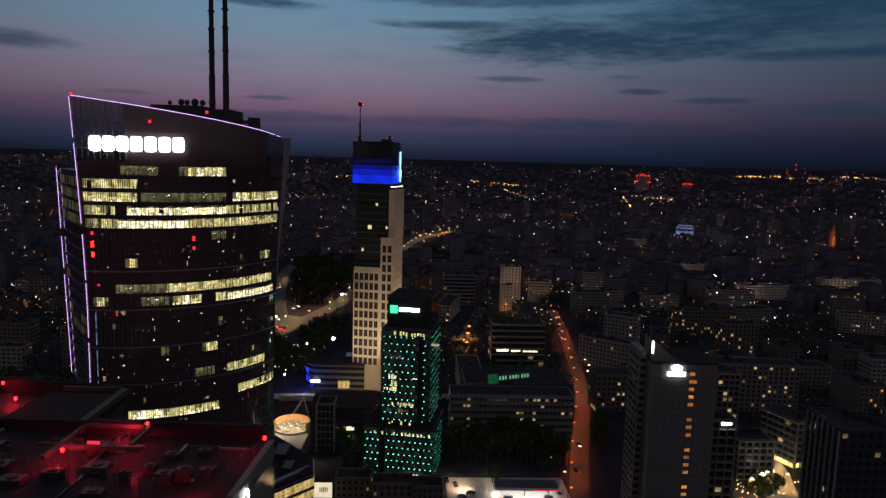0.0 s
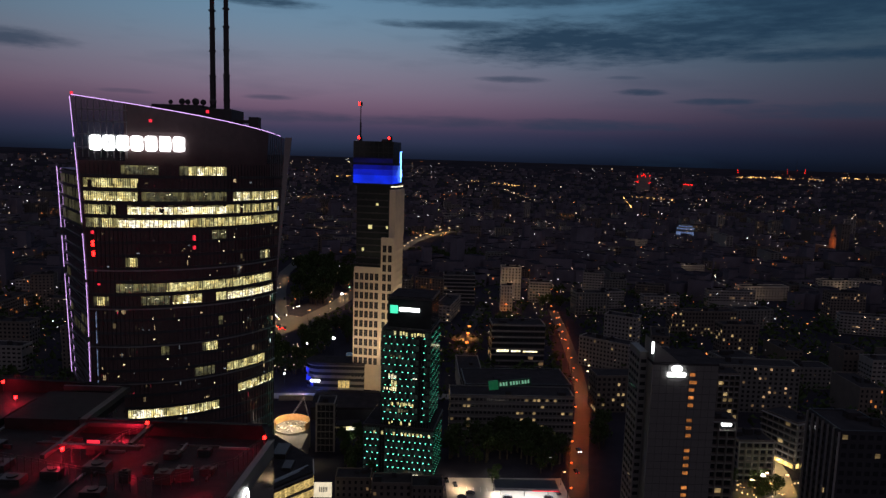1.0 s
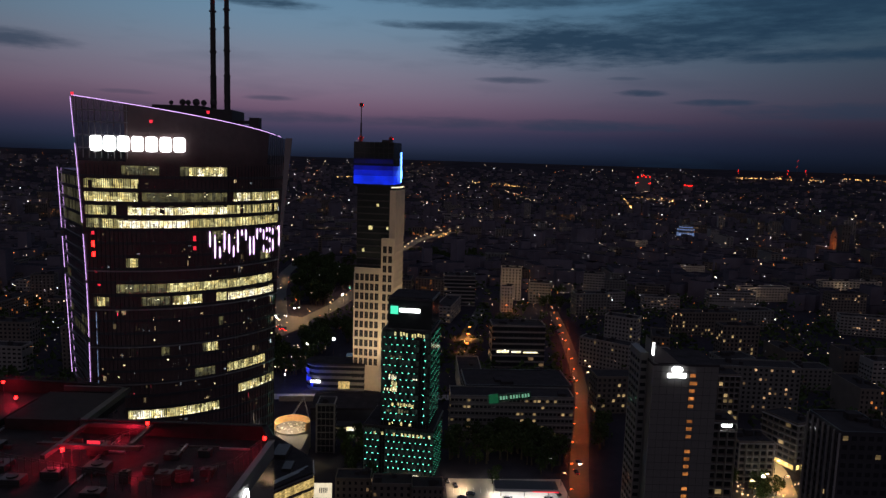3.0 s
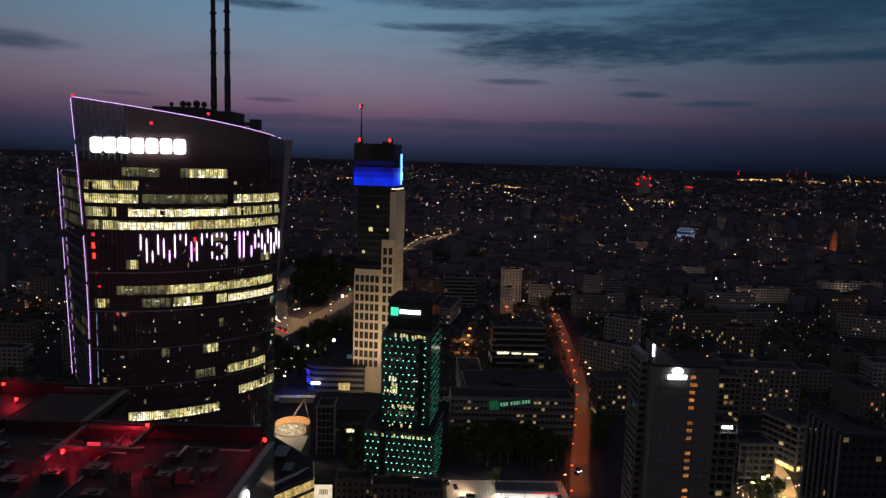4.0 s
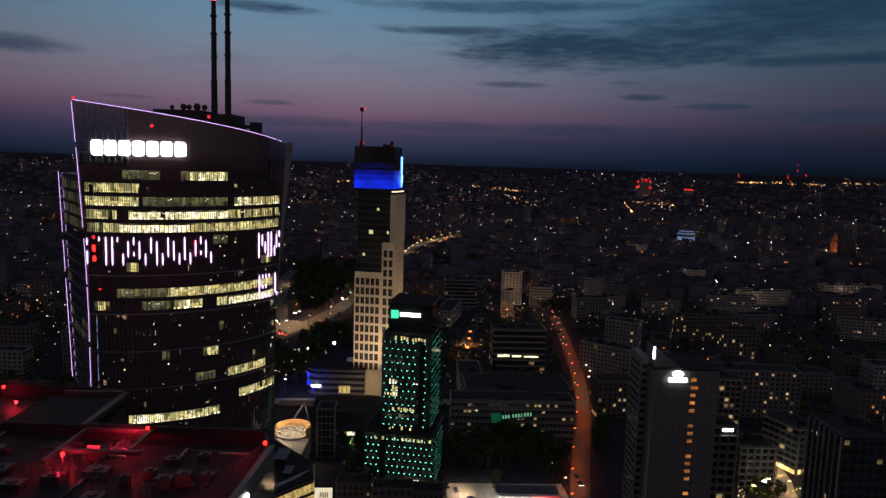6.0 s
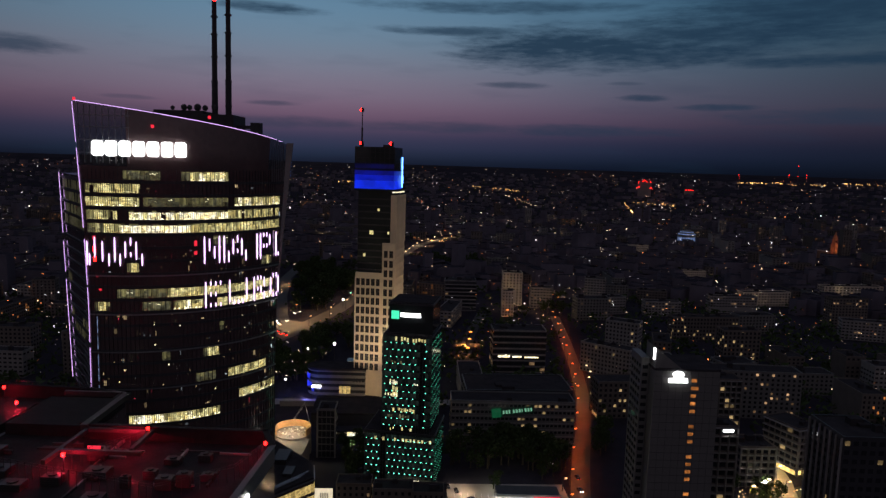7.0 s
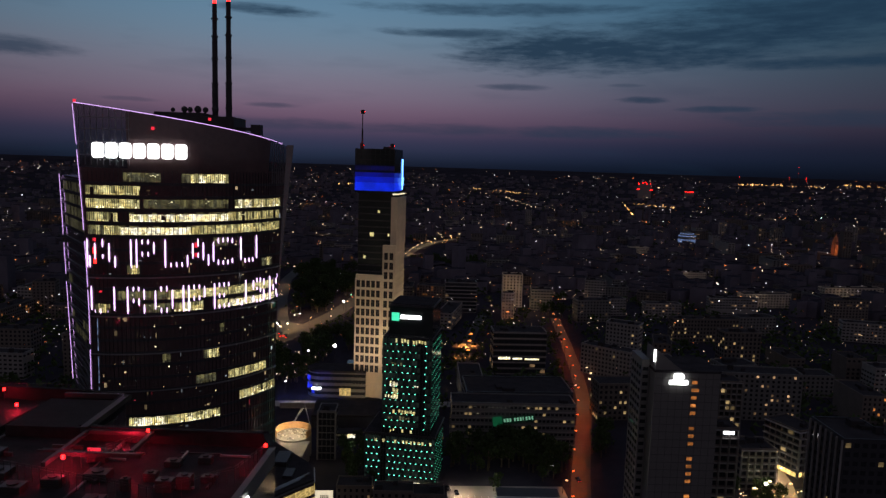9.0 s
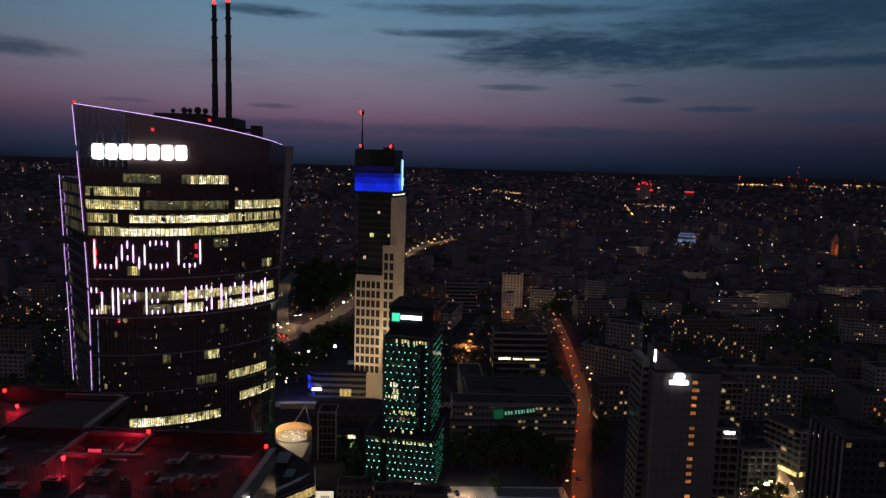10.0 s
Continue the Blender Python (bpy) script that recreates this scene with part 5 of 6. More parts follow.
# far lights over the city, too many to count
random.seed(5)
for name, mat, count, lab in (("city_lights_warm", "bulb_warm", 5600, "scattered warm city lights"), ("city_lights_orange", "bulb_orange", 2300, "scattered orange street lights"), ("city_lights_white", "bulb_white", 4800, "scattered white city lights")):
    bm = bmesh.new()
    for _ in range(count):
        r = 480 * math.exp(random.random() * 2.24)
        # a fifth lie out of view, added for the tower glass to reflect
        a = random.uniform(-36, 37) if random.random() < .8 else random.uniform(40, 320)
        if noise.noise((a * .22, math.log(r) * 5, 3.0)) + 0.5 * noise.noise((a * .9, math.log(r) * 22, 8.0)) < random.uniform(-0.3, 0.5):
            continue
        x, y = r * math.sin(radians(a)), r * math.cos(radians(a))
        if any(math.hypot(x - p, y - q) < c for p, q, c in PARK):
            continue
        if r < 1600 and random.random() < 0.3:
            continue
        s = r * random.choice((0.00022, 0.00025, 0.0003, 0.0003, 0.00035, 0.0004, 0.0005, 0.0007))
        s *= 0.95 if r < 1600 else 0.85 if r < 2600 else 0.7
        blob(bm, (x, y, rise(r) + (random.uniform(10, 30) if r < 1600 else random.uniform(6, 18))), s)
    tagged(part(name, bm, mat), lab, "city lights", kind="stuff")

# rows of street lamps along the unseen streets of the city
random.seed(77)
rows = {"bulb_orange": bmesh.new(), "bulb_warm": bmesh.new(), "bulb_white": bmesh.new()}
for _ in range(190):
    r = 430 * math.exp(random.random() * 1.75)
    a = radians(random.uniform(-35, 36))
    x, y = r * math.sin(a), r * math.cos(a)
    d = radians(random.choice((8, 8, 98, 98, 40, 130)) + random.uniform(-6, 6))
    mat = random.choice(("bulb_orange", "bulb_orange", "bulb_warm", "bulb_warm", "bulb_white"))
    for i in range(random.randint(3, 16)):
        px, py = x + 28 * i * math.cos(d) + random.uniform(-4, 4), y + 28 * i * math.sin(d) + random.uniform(-4, 4)
        q = math.hypot(px, py)
        if random.random() < .25 or any(math.hypot(px - u, py - v) < w for u, v, w in PARK + TAKEN):
            continue
        blob(rows[mat], (px, py, rise(q) + random.uniform(7, 12)), q * random.choice((.00035, .0004, .0005, .0006)))
for mat, bm in rows.items():
    tagged(part("street_lamp_rows", bm, mat), "rows of small city street lamps", "city lights", kind="stuff")

# far rooftops and woods that melt together in the dark
random.seed(61)
bm_verts, bm_faces = [], []
wall_of = []
for _ in range(5200):
    r = 850 * math.exp(random.random() * 1.6)
    a = radians(random.uniform(-37, 38))
    x, y = r * math.sin(a), r * math.cos(a)
    if near_road(x, y, 24) or any(math.hypot(x - u, y - v) < w + 16 for u, v, w in PARK + TAKEN):
        continue
    w, d, h = random.uniform(5, 15) * random.choice((1, 1, 1.6)), random.uniform(5, 8), random.choice((8, 10, 12, 15, 15, 18, 24)) * (1.0 if random.random() < .95 else 1.9)
    if r > 2300:
        h *= 0.6
    q = random.choice((.1, 1.67, .8, 2.4)) + random.uniform(-.2, .2)
    cq, sq, z = math.cos(q), math.sin(q), rise(r)
    n = len(bm_verts)
    for zz in (z - 4, z + h):
        for sx, sy in ((-1, -1), (1, -1), (1, 1), (-1, 1)):
            bm_verts.append((x + sx * w * cq - sy * d * sq, y + sx * w * sq + sy * d * cq, zz))
    bm_faces += [[n + i for i in f] for f in ((4, 5, 6, 7), (0, 1, 5, 4), (1, 2, 6, 5), (2, 3, 7, 6), (3, 0, 4, 7))]
    # sides take the hazy pale colour, tops the dark one
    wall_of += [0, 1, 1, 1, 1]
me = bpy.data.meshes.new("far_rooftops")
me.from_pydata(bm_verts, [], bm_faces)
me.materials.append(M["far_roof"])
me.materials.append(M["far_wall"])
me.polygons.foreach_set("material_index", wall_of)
tagged(new("far_rooftops", me), "dim mass of far city rooftops", "buildings", kind="stuff")
verts, faces = [], []
for _ in range(6500):
    r = 420 * math.exp(random.random() * 2.2)
    a = radians(random.uniform(-37, 38))
    x, y = r * math.sin(a), r * math.cos(a)
    if near_road(x, y, 5) or any(math.hypot(x - u, y - v) < w for u, v, w in TAKEN + CLEAR) or any(math.hypot(x - u, y - v) < w for u, v, w in placed):
        continue
    for _ in range(7):
        p = Vector((x + random.gauss(0, 3), y + random.gauss(0, 3), rise(r) + random.uniform(3, 10)))
        n = len(verts)
        for _ in range(4):
            verts.append(p + Vector((random.gauss(0, 1.5), random.gauss(0, 1.5), random.gauss(0, 1.3))))
        faces += [[n, n + 1, n + 2], [n, n + 2, n + 3], [n, n + 3, n + 1], [n + 1, n + 3, n + 2]]
me = bpy.data.meshes.new("far_trees")
me.from_pydata(verts, [], faces)
me.materials.append(M["leaf"])
tagged(new("far_trees", me), "dark tree clumps between the city blocks", "trees", kind="stuff")


# ---- trees ----
def tree_meshes():
    out = []
    for v in range(3):
        rng = random.Random(40 + v)
        bm = bmesh.new()
        prism(bm, disc(.28, 7), 0, 2.5, disc(.2, 7))
        prism(bm, disc(.2, 7), 2.5, 5.5, disc(.08, 7, .3, .1))
        for k in range(5):
            a = rng.uniform(0, 6.28)
            m = Matrix.Translation((0, 0, 2.2 + .5 * k)) @ Matrix.Rotation(a, 4, "Z") @ Matrix.Rotation(radians(50), 4, "Y")
            box(bm, -.06, .06, -.06, .06, 0, 2.4, m)
        trunk = piece_mesh("trunk", bm, "bark")
        bm = bmesh.new()
        lumps = [(rng.gauss(0, 1.3), rng.gauss(0, 1.3), rng.uniform(3.6, 7.6), rng.uniform(.9, 1.6)) for _ in range(9)]
        for _ in range(420):
            cx, cy, cz, cr = rng.choice(lumps)
            d = Vector((rng.gauss(0, 1), rng.gauss(0, 1), rng.gauss(0, 1))).normalized() * cr * rng.uniform(.6, 1.1)
            p = Vector((cx, cy, cz)) + d
            u = Vector((rng.gauss(0, 1), rng.gauss(0, 1), rng.gauss(0, 1))).normalized() * rng.uniform(.22, .48)
            w = u.cross(Vector((rng.gauss(0, 1), rng.gauss(0, 1), rng.gauss(0, 1)))).normalized() * u.length * .7
            bm.faces.new([bm.verts.new(p + q) for q in (u, w, -u, -w)])
        out.append((trunk, piece_mesh("crown", bm, "leaf")))
    return out


TREES = tree_meshes()


def tree(x, y, size=1.0, label="leafy street tree in the dark", group="trees"):
    t = thing("tree", (x, y, 0), random.uniform(0, 360), label, "tree", group)
    tr, cr = random.choice(TREES)
    for n, me in (("trunk", tr), ("crown", cr)):
        ob = shared(n, me, t, (0, 0, 0))
        ob.scale = (size, size, size * random.uniform(.9, 1.2))
    return t


random.seed(21)
for _ in range(26):
    tree(random.uniform(-52, -30), random.uniform(316, 366), random.uniform(.9, 1.5))
for _ in range(12):
    tree(random.uniform(142, 170), random.uniform(302, 328), random.uniform(.7, 1.1), "street tree lit by warm lamps")
for x, y, r, n in ((-140, 800, 34, 60), (-150, 880, 42, 60), (-135, 725, 22, 40), (-165, 945, 40, 50), (-118, 830, 20, 24),  (20, 1050, 66, 40), (-100, 540, 14, 12), (-110, 500, 18, 14), (-75, 570, 10, 8)):
    for _ in range(n // 2):
        a, k = random.uniform(0, 6.28), r * math.sqrt(random.random())
        px, py = x + k * math.cos(a), y + k * math.sin(a)
        if not near_road(px, py, 3):
            tree(px, py, random.uniform(1.7, 2.6))
for x, y, s in ((27, 318, 1.1), (30, 326, .9), (52, 330, 1.0), (58, 334, 1.1), (20, 340, 1.2), (66, 345, 1.1), (63, 352, 1.2), (88, 362, 1.5), (89, 370, 1.7), (92, 378, 1.7), (94, 386, 1.7), (96, 394, 1.6), (92, 368, 1.3), (103, 420, 1.3), (120, 726, 2), (112, 730, 2), (125, 720, 1.8), (106, 728, 1.8)):
    tree(x, y, s)

for _ in range(18):
    tree(random.uniform(-112, -92), random.uniform(590, 612), random.uniform(.9, 1.4))
for _ in range(26):
    tree(random.uniform(-122, -92), random.uniform(468, 535), random.uniform(.9, 1.6))
bm = bmesh.new()
for _ in range(34):
    blob(bm, (random.uniform(-125, -88), random.uniform(445, 540), random.uniform(3, 9)), random.uniform(.15, .4))
tagged(part("yard_lights", bm, "bulb_warm"), "scattered small warm yard lights", "lights", kind="stuff")
random.seed(33)
for _ in range(32):
    tree(random.uniform(4, 66), random.uniform(338, 362), random.uniform(1.2, 2.0))

# ---- low round building washed with blue, at the foot of the stone tower ----
def build_blue_house():
    t = thing("round_front_building", (-66, 455, 0), 0, "low round-fronted building with blue lights and lit shop", "commercial building")
    ring = [(-14 + 9 * math.cos(radians(a)), -1 + 8.5 * math.sin(radians(a))) for a in range(90, 271, 15)] + [(16, -9), (16, 8)]
    bm = bmesh.new()
    prism(bm, ring, 0, 17)
    part("wall", bm, "panel", t)
    bm = bmesh.new()
    prism(bm, [(x * 1.03, y * 1.05) for x, y in ring], 17, 18.2)
    part("roof", bm, "roofing", t)
    for j in range(4):
        bm = bmesh.new()
        prism(bm, [(x * 1.012, y * 1.02) for x, y in ring[:-1]] + [(16.1, 7.8)], 2 + j * 4, 3.9 + j * 4)
        part("window_band", bm, "pane", t)
    # self-glowing squares imitate pools of blue light on the round front
    for k, (a, z, s) in enumerate(((195, 12, 1.4), (215, 12, 1.6), (205, 7, 1.6), (228, 7, 1.2), (240, 3.4, 1.0), (185, 5, 1.0))):
        x, y = -14 + 9.4 * math.cos(radians(a)), -1 + 8.9 * math.sin(radians(a))
        bm = boxes((-s, s, -.15, .15, z - s, z + s))
        bmesh.ops.transform(bm, matrix=Matrix.Translation((x, y, 0)) @ Matrix.Rotation(radians(a + 90), 4, "Z"), verts=bm.verts[:])
        part("blue_wash_patch", bm, "blue_wash", t, "glowing patch standing in for blue light on the wall")
    part("sign_bar", boxes((-19, -13, -10.9, -10.5, 5.6, 7.0)), "sign", t, "white glowing sign bar")
    for i in range(3):
        part("shop_window", boxes((-1 + i * 2.6, 1.2 + i * 2.6, -9.5, -9.1, 1.5, 6.5)), "hall", t, "warm lit shop window")
    for i in range(4):
        part("window", boxes((8 + i * 2.0, 9.2 + i * 2.0, -9.4, -9.1, 9.5, 12)), "pane", t)
    return t


build_blue_house()
lamp("blue_wash_light", (-88, 439, 9), 4500, (0.05, 0.10, 1.0), 0.5)
hall = thing("glass_hall", (-60, 490, 0), 4, "small stepped glass hall lit from inside", "pavilion")
for k in range(4):
    part("glass_step", boxes((-11 + k, 9 - k, -6 + k, 6, 3 * k, 3 * k + 2.6)), "glass", hall)
    part("lit_edge", boxes((-10 + k, 8 - k, -6.2 + k, -6.05 + k, 3 * k + 2.2, 3 * k + 2.6)), "office_dim", hall)

# retaining wall and the sunken yard in front
strip("road_lower", [(-130, 428), (-100, 431), (-37, 436), (20, 440)], 10, "pavement", "pale lit service road below the stone tower", z=0.12)
rw = thing("retaining_wall", (-68, 425.5, 0), 5, "pale concrete retaining wall beside a dark yard", "wall")
for i in range(12):
    part("wall_panel", boxes((-33 + i * 5.6, -27.5 + i * 5.6, -.4, .4, 0, 3.4)), "concrete", rw)
lamp("yard_light", (-90, 438, 9), 9000, WARM, .5, "SPOT", (-90, 434, 0), 125)
lamp("yard_light", (-62, 436, 9), 9000, WARM, .5, "SPOT", (-62, 432, 0), 125)
lamp("tower_foot_light", (-48, 434, 6), 2500, WARM, .5)
fr = thing("flat_roofed_hall", (-54, 407, 0), 4, "long low hall with a flat dark roof", "hall")
part("wall", boxes((-22, 21, -14, 14, 0, 7)), "spandrel", fr)
bm = bmesh.new()
frame_ring(bm, -22.2, 21.2, -14.2, 14.2, 6.5, 7.8, .5)
part("parapet", bm, "roofing", fr)
part("roof", boxes((-21.7, 20.7, -13.7, 13.7, 7, 7.3)), "roofing", fr)
sp = thing("slender_white_mast", (-32.6, 396.4, 0), 0, "slender white tapered sculpture mast lit from below", "sculpture")
bm = bmesh.new()
prism(bm, disc(1.3, 8), 0, 12, disc(.4, 8, .5, 0))
part("mast", bm, "canopy", sp)
lamp("mast_light", (-32.6, 393.5, 1.0), 1500, COOL, .3)
# grey glass block and its wing
gb = building("glass_stair_block", (-59, 354, 0), 2, 9, 12, 25.6, "grey-green glazed block with pale edge fins", "panel", 7, 4, 0.03, "office", (0.9, 0.84), near=True)
for x in (-4.6, 4.6):
    part("edge_fin", boxes((x - .4, x + .4, -6.6, -5.9, 0, 26.5)), "concrete", gb)
lw = thing("lit_pavilion", (-51, 378, 0), 10, "low pavilion with a warm lit open front", "pavilion")
part("roof", boxes((-7, 7, -4, 4, 3.8, 4.4)), "roofing", lw)
part("back_wall", boxes((-6.5, 6.5, 3, 3.6, 0, 3.8)), "cream", lw)
part("lit_front", boxes((-1, 5, -1.2, -1.0, .4, 3.4)), "office_hot", lw, "warm lit front")

# ---- round roof terrace under work, with floodlight ----
def build_terrace():
    t = thing("round_roof_terrace", (-77.2, 353.5, 0), 0, "round building top under work, floodlit, with rubble", "building")
    bm = bmesh.new()
    prism(bm, [(9.4 * math.cos(a), 9.6 * math.sin(a)) for a in [2 * math.pi * i / 28 for i in range(28)]], 0, 11.0)
    part("drum", bm, "concrete", t)
    for i in range(28):
        a = 2 * math.pi * i / 28
        if -2.6 < math.atan2(math.sin(a), math.cos(a)) < -0.5:
            continue
        bm = boxes((-1.0, 1.0, -.15, .15, 11.0, 14.6))
        bmesh.ops.transform(bm, matrix=Matrix.Translation((9.1 * math.cos(a), 9.3 * math.sin(a), 0)) @ Matrix.Rotation(math.atan2(9.6 * math.cos(a), -9.4 * math.sin(a)), 4, "Z"), verts=bm.verts[:])
        part("timber_panel", bm, "timber", t, "orange lit timber hoarding")
    part("roof_deck", boxes((-7, 10, -26, -7, 0, 10.2)), "concrete", t, "pale concrete deck under floodlight")
    rng = random.Random(3)
    for _ in range(60):
        a, k, s = rng.uniform(0, 6.28), math.sqrt(rng.random()) * .85, rng.uniform(.2, .7)
        bm = boxes((-s, s, -s * .6, s * .6, 0, s))
        bmesh.ops.transform(bm, matrix=Matrix.Translation((8.6 * k * math.cos(a), 8.8 * k * math.sin(a), 10.95)) @ Matrix.Rotation(rng.uniform(0, 3), 4, "Z"), verts=bm.verts[:])
        part("rubble", bm, rng.choice(("concrete", "metal", "canopy")), t)
    return t


build_terrace()
lamp("site_floodlight", (-86, 349, 18), 8500, (1.0, 0.72, 0.4), .5)
lamp("site_floodlight", (-78, 334, 16), 1300, (1.0, .8, .6), .5)
lamp("site_floodlight", (-77, 351, 16.5), 5200, (1.0, 0.75, 0.45), .5)
cr = thing("lifting_crane", (-79, 372, 0), 0, "thin red and white lifting crane boom", "crane")
bm = bmesh.new()
for x0, z0, x1, z1 in ((-4, 8, 4, 21), (4, 21, 7, 9), (-3.4, 8, 4.6, 21)):
    L = math.hypot(x1 - x0, z1 - z0)
    box(bm, -.12, .12, -.12, .12, 0, L, Matrix.Translation((x0, 0, z0)) @ Matrix.Rotation(math.atan2(x1 - x0, z1 - z0), 4, "Y"))
prism(bm, disc(.3, 8, -4, 0), 0, 8.2)
part("boom", bm, "canopy", cr)

# ---- curved low block with a yellow glazed front beside the red roof ----
def build_curved_front():
    t = thing("curved_glass_building", label="low curved building with a yellow lit glazed front", category="building")
    ring = [(-84, 318), (-72, 259.5), (-65.4, 267.2), (-59.4, 274.6), (-52.6, 282.4), (-55.4, 296), (-78.4, 320.5)]
    bm = bmesh.new()
    prism(bm, ring, 0, 19.4)
    part("wall", bm, "glass", t)
    bm = bmesh.new()
    prism(bm, [(x * 1.002, y - .3) for x, y in ring], 19.4, 20.4)
    part("roof", bm, "roofing", t, "dark roof with pale edge")
    for i, (p, q) in enumerate(zip(ring[1:5], ring[2:6])):
        a, b = Vector((*p, 0)), Vector((*q, 0))
        d = b - a
        m = Matrix.Translation(a) @ Matrix.Rotation(math.atan2(d.y, d.x), 4, "Z")
        n = max(2, int(d.length / 1.5))
        for row, z in enumerate((9.0, 13.8)):
            for k in range(n):
                s = k * d.length / n
                bm = boxes((s + .12, s + d.length / n - .12, -.2, .1, z, z + 3.6))
                bmesh.ops.transform(bm, matrix=m, verts=bm.verts[:])
                part("lit_window", bm, "hall", t)
        bm = boxes((0, d.length, -.35, .1, 18.6, 19.3))
        bmesh.ops.transform(bm, matrix=m, verts=bm.verts[:])
        part("eave", bm, "metal", t)
        bm = boxes((0, d.length, -.3, .1, 12.4, 13.2))
        bmesh.ops.transform(bm, matrix=m, verts=bm.verts[:])
        part("floor_edge", bm, "metal", t)
    for k, (x, y, w, d, h) in enumerate(((-70, 299, 3, 6, 2.2), (-64, 285, 2, 4, 1.4), (-71, 275, 1.5, 3, 1.2))):
        part("roof_plant", boxes((x - w, x + w, y - d, y + d, 20.4, 20.4 + h)), "unit", t)
    bm = bmesh.new()
    for k in range(3):
        prism(bm, [(x + 1.2 * k + 1 - .006 * (x + 65), y + 3 * k) for x, y in ((-70.5, 266), (-70.2, 265.6), (-59, 281), (-59.3, 281.3))], 20.4, 20.75)
    part("roof_rail", bm, "metal", t)
    return t


build_curved_front()
ws = thing("lit_signboard", (-51, 297, 0), 3, "white lit hoarding with dark bars", "sign")
part("board", boxes((-4.5, 4, -.2, .2, 1, 8)), "hoarding", ws)
for i in range(5):
    part("bar", boxes((-1.6 + i * .8, -1.2 + i * .8, -.3, -.2, 3.6, 6)), "spandrel", ws)
for x in (-4, 3.6):
    part("post", boxes((x - .15, x + .15, 0.2, .5, 0, 8)), "metal", ws)

lamp("court_light", (-45, 352, 9), 9000, (.8, 1.0, .85), .5, "SPOT", (-45, 348, 0), 140)
lamp("court_light", (-66, 330, 9), 3500, WARM, .5, "SPOT", (-66, 330, 0), 140)
lamp("court_light", (-38, 385, 8), 3500, WARM, .5, "SPOT", (-38, 380, 0), 140)
# low old houses in front, roofs only
for x, y, w in ((-38, 304, 16), (-20, 300, 18), (-4, 298, 14)):
    h = building("tenement_house", (x, y, 0), 2, w, 10, 9, "low dark house with dormers", "render", 3, 6, .05, "home", (.4, .5), roofbits=True)

# ---- lit street by the apartment blocks ----
strip("road_lit", [(150, 300), (166, 312), (174, 338), (178, 362), (182, 390)], 11, "pavement", "short street flooded with yellow light", z=0.11)
for x, y, e in ((174, 340, 1.2), (176, 360, .9), (170, 322, 1.0), (161, 324, .8), (150, 316, .7)):
    lamp("yellow_street_light", (x, y, 6.5), 22000 * e, (1.0, 0.52, 0.14), .5, "SPOT", (x, y, 0), 138)
    street_lamp(x - 1, y, "warm_head", 7, 0.9, "yellow street lamps")
for x, y in ((158, 321), (174, 346)):
    bl = thing("globe_lamp", (x, y, 0), 0, "bright white globe lamp on a post", "street lamp")
    bm = bmesh.new()
    prism(bm, disc(.12, 6), 0, 6)
    part("pole", bm, "dark_metal", bl)
    bm = bmesh.new()
    bmesh.ops.create_icosphere(bm, subdivisions=2, radius=1.0, matrix=Matrix.Translation((0, 0, 6.6)) @ Matrix.Diagonal((1.5, 1, .7, 1)))
    part("globe", bm, "head", bl)
bm = bmesh.new()
rng = random.Random(8)
for _ in range(46):
    blob(bm, (rng.uniform(140, 174), rng.uniform(296, 322), rng.uniform(1.5, 6)), rng.uniform(.12, .38))
tagged(part("garden_lights", bm, "bulb_warm"), "many small warm garden lights", "lights", kind="stuff")

# ---- mid-distance blocks that stand out ----
def banded(at, yaw, w, d, h, n, label):
    t = building("office_block", at, yaw, w, d, h, label, "spandrel", n, 10, 0.02, "home", (.95, .5))
    for j in range(n + 1):
        part("sill_band", boxes((-w / 2 - .2, w / 2 + .2, -d / 2 - .3, -d / 2 - .05, j * h / n - .5, j * h / n + .5)), "concrete", t)
    return t


banded((18, 738, 0), 2, 33, 16, 32, 8, "office slab with pale horizontal bands")
dark_block = banded((58, 520, 0), 3, 40, 18, 32, 7, "dark office block with one lit floor")
part("lit_floor", boxes((-16, -7, -9.45, -9.2, 11.5, 13.2), (-5, 2, -9.45, -9.2, 11.5, 12.8), (4, 15, -9.45, -9.2, 11.3, 12.4)), "office_hot", dark_block)
building("apartment_tower", (77, 776, 0), 0, 22, 16, 36, "beige tower block lit from the street", "cream", 11, 6, .16, "home", (.4, .5), near=True)
building("apartment_tower", (67, 713, 0), 0, 12, 12, 26, "beige block lit from the street", "cream", 8, 4, .08, "home", (.4, .5), near=True)
lamp("orange_street_light", (68, 698, 9), 30000, SODIUM, .5, "SPOT", (68, 698, 0), 120)
lamp("orange_street_light", (22, 590, 10), 85000, SODIUM, .5, "SPOT", (22, 590, 0), 120)
lamp("orange_street_light", (19, 552, 9), 50000, SODIUM, .5, "SPOT", (19, 552, 0), 120)
lamp("orange_street_light", (82, 730, 14), 9000, (1, .6, .3), .5)
strip("road_stub", [(17, 530), (24.7, 620), (41, 718)], 10, "asphalt", "side street under orange lamps", z=.07)
for x, y in ((19, 545), (21, 575), (23, 600), (64, 700)):
    street_lamp(x, y, "sodium_head", 9, 1.5)
building("apartment_block", (127, 516, 0), -38, 40, 14, 22, "long pale apartment block along the lit street", "concrete", 7, 14, .06, "home", (.5, .5), near=True)
building("apartment_block", (146, 548, 0), -30, 26, 14, 34, "tall pale apartment block with few lights", "concrete", 11, 9, .06, "home", (.5, .5), near=True)
building("apartment_block", (116, 428, 0), 6, 38, 16, 23, "dark apartment block near the orange street", "render", 7, 12, .14, "home", (.5, .5), near=True)
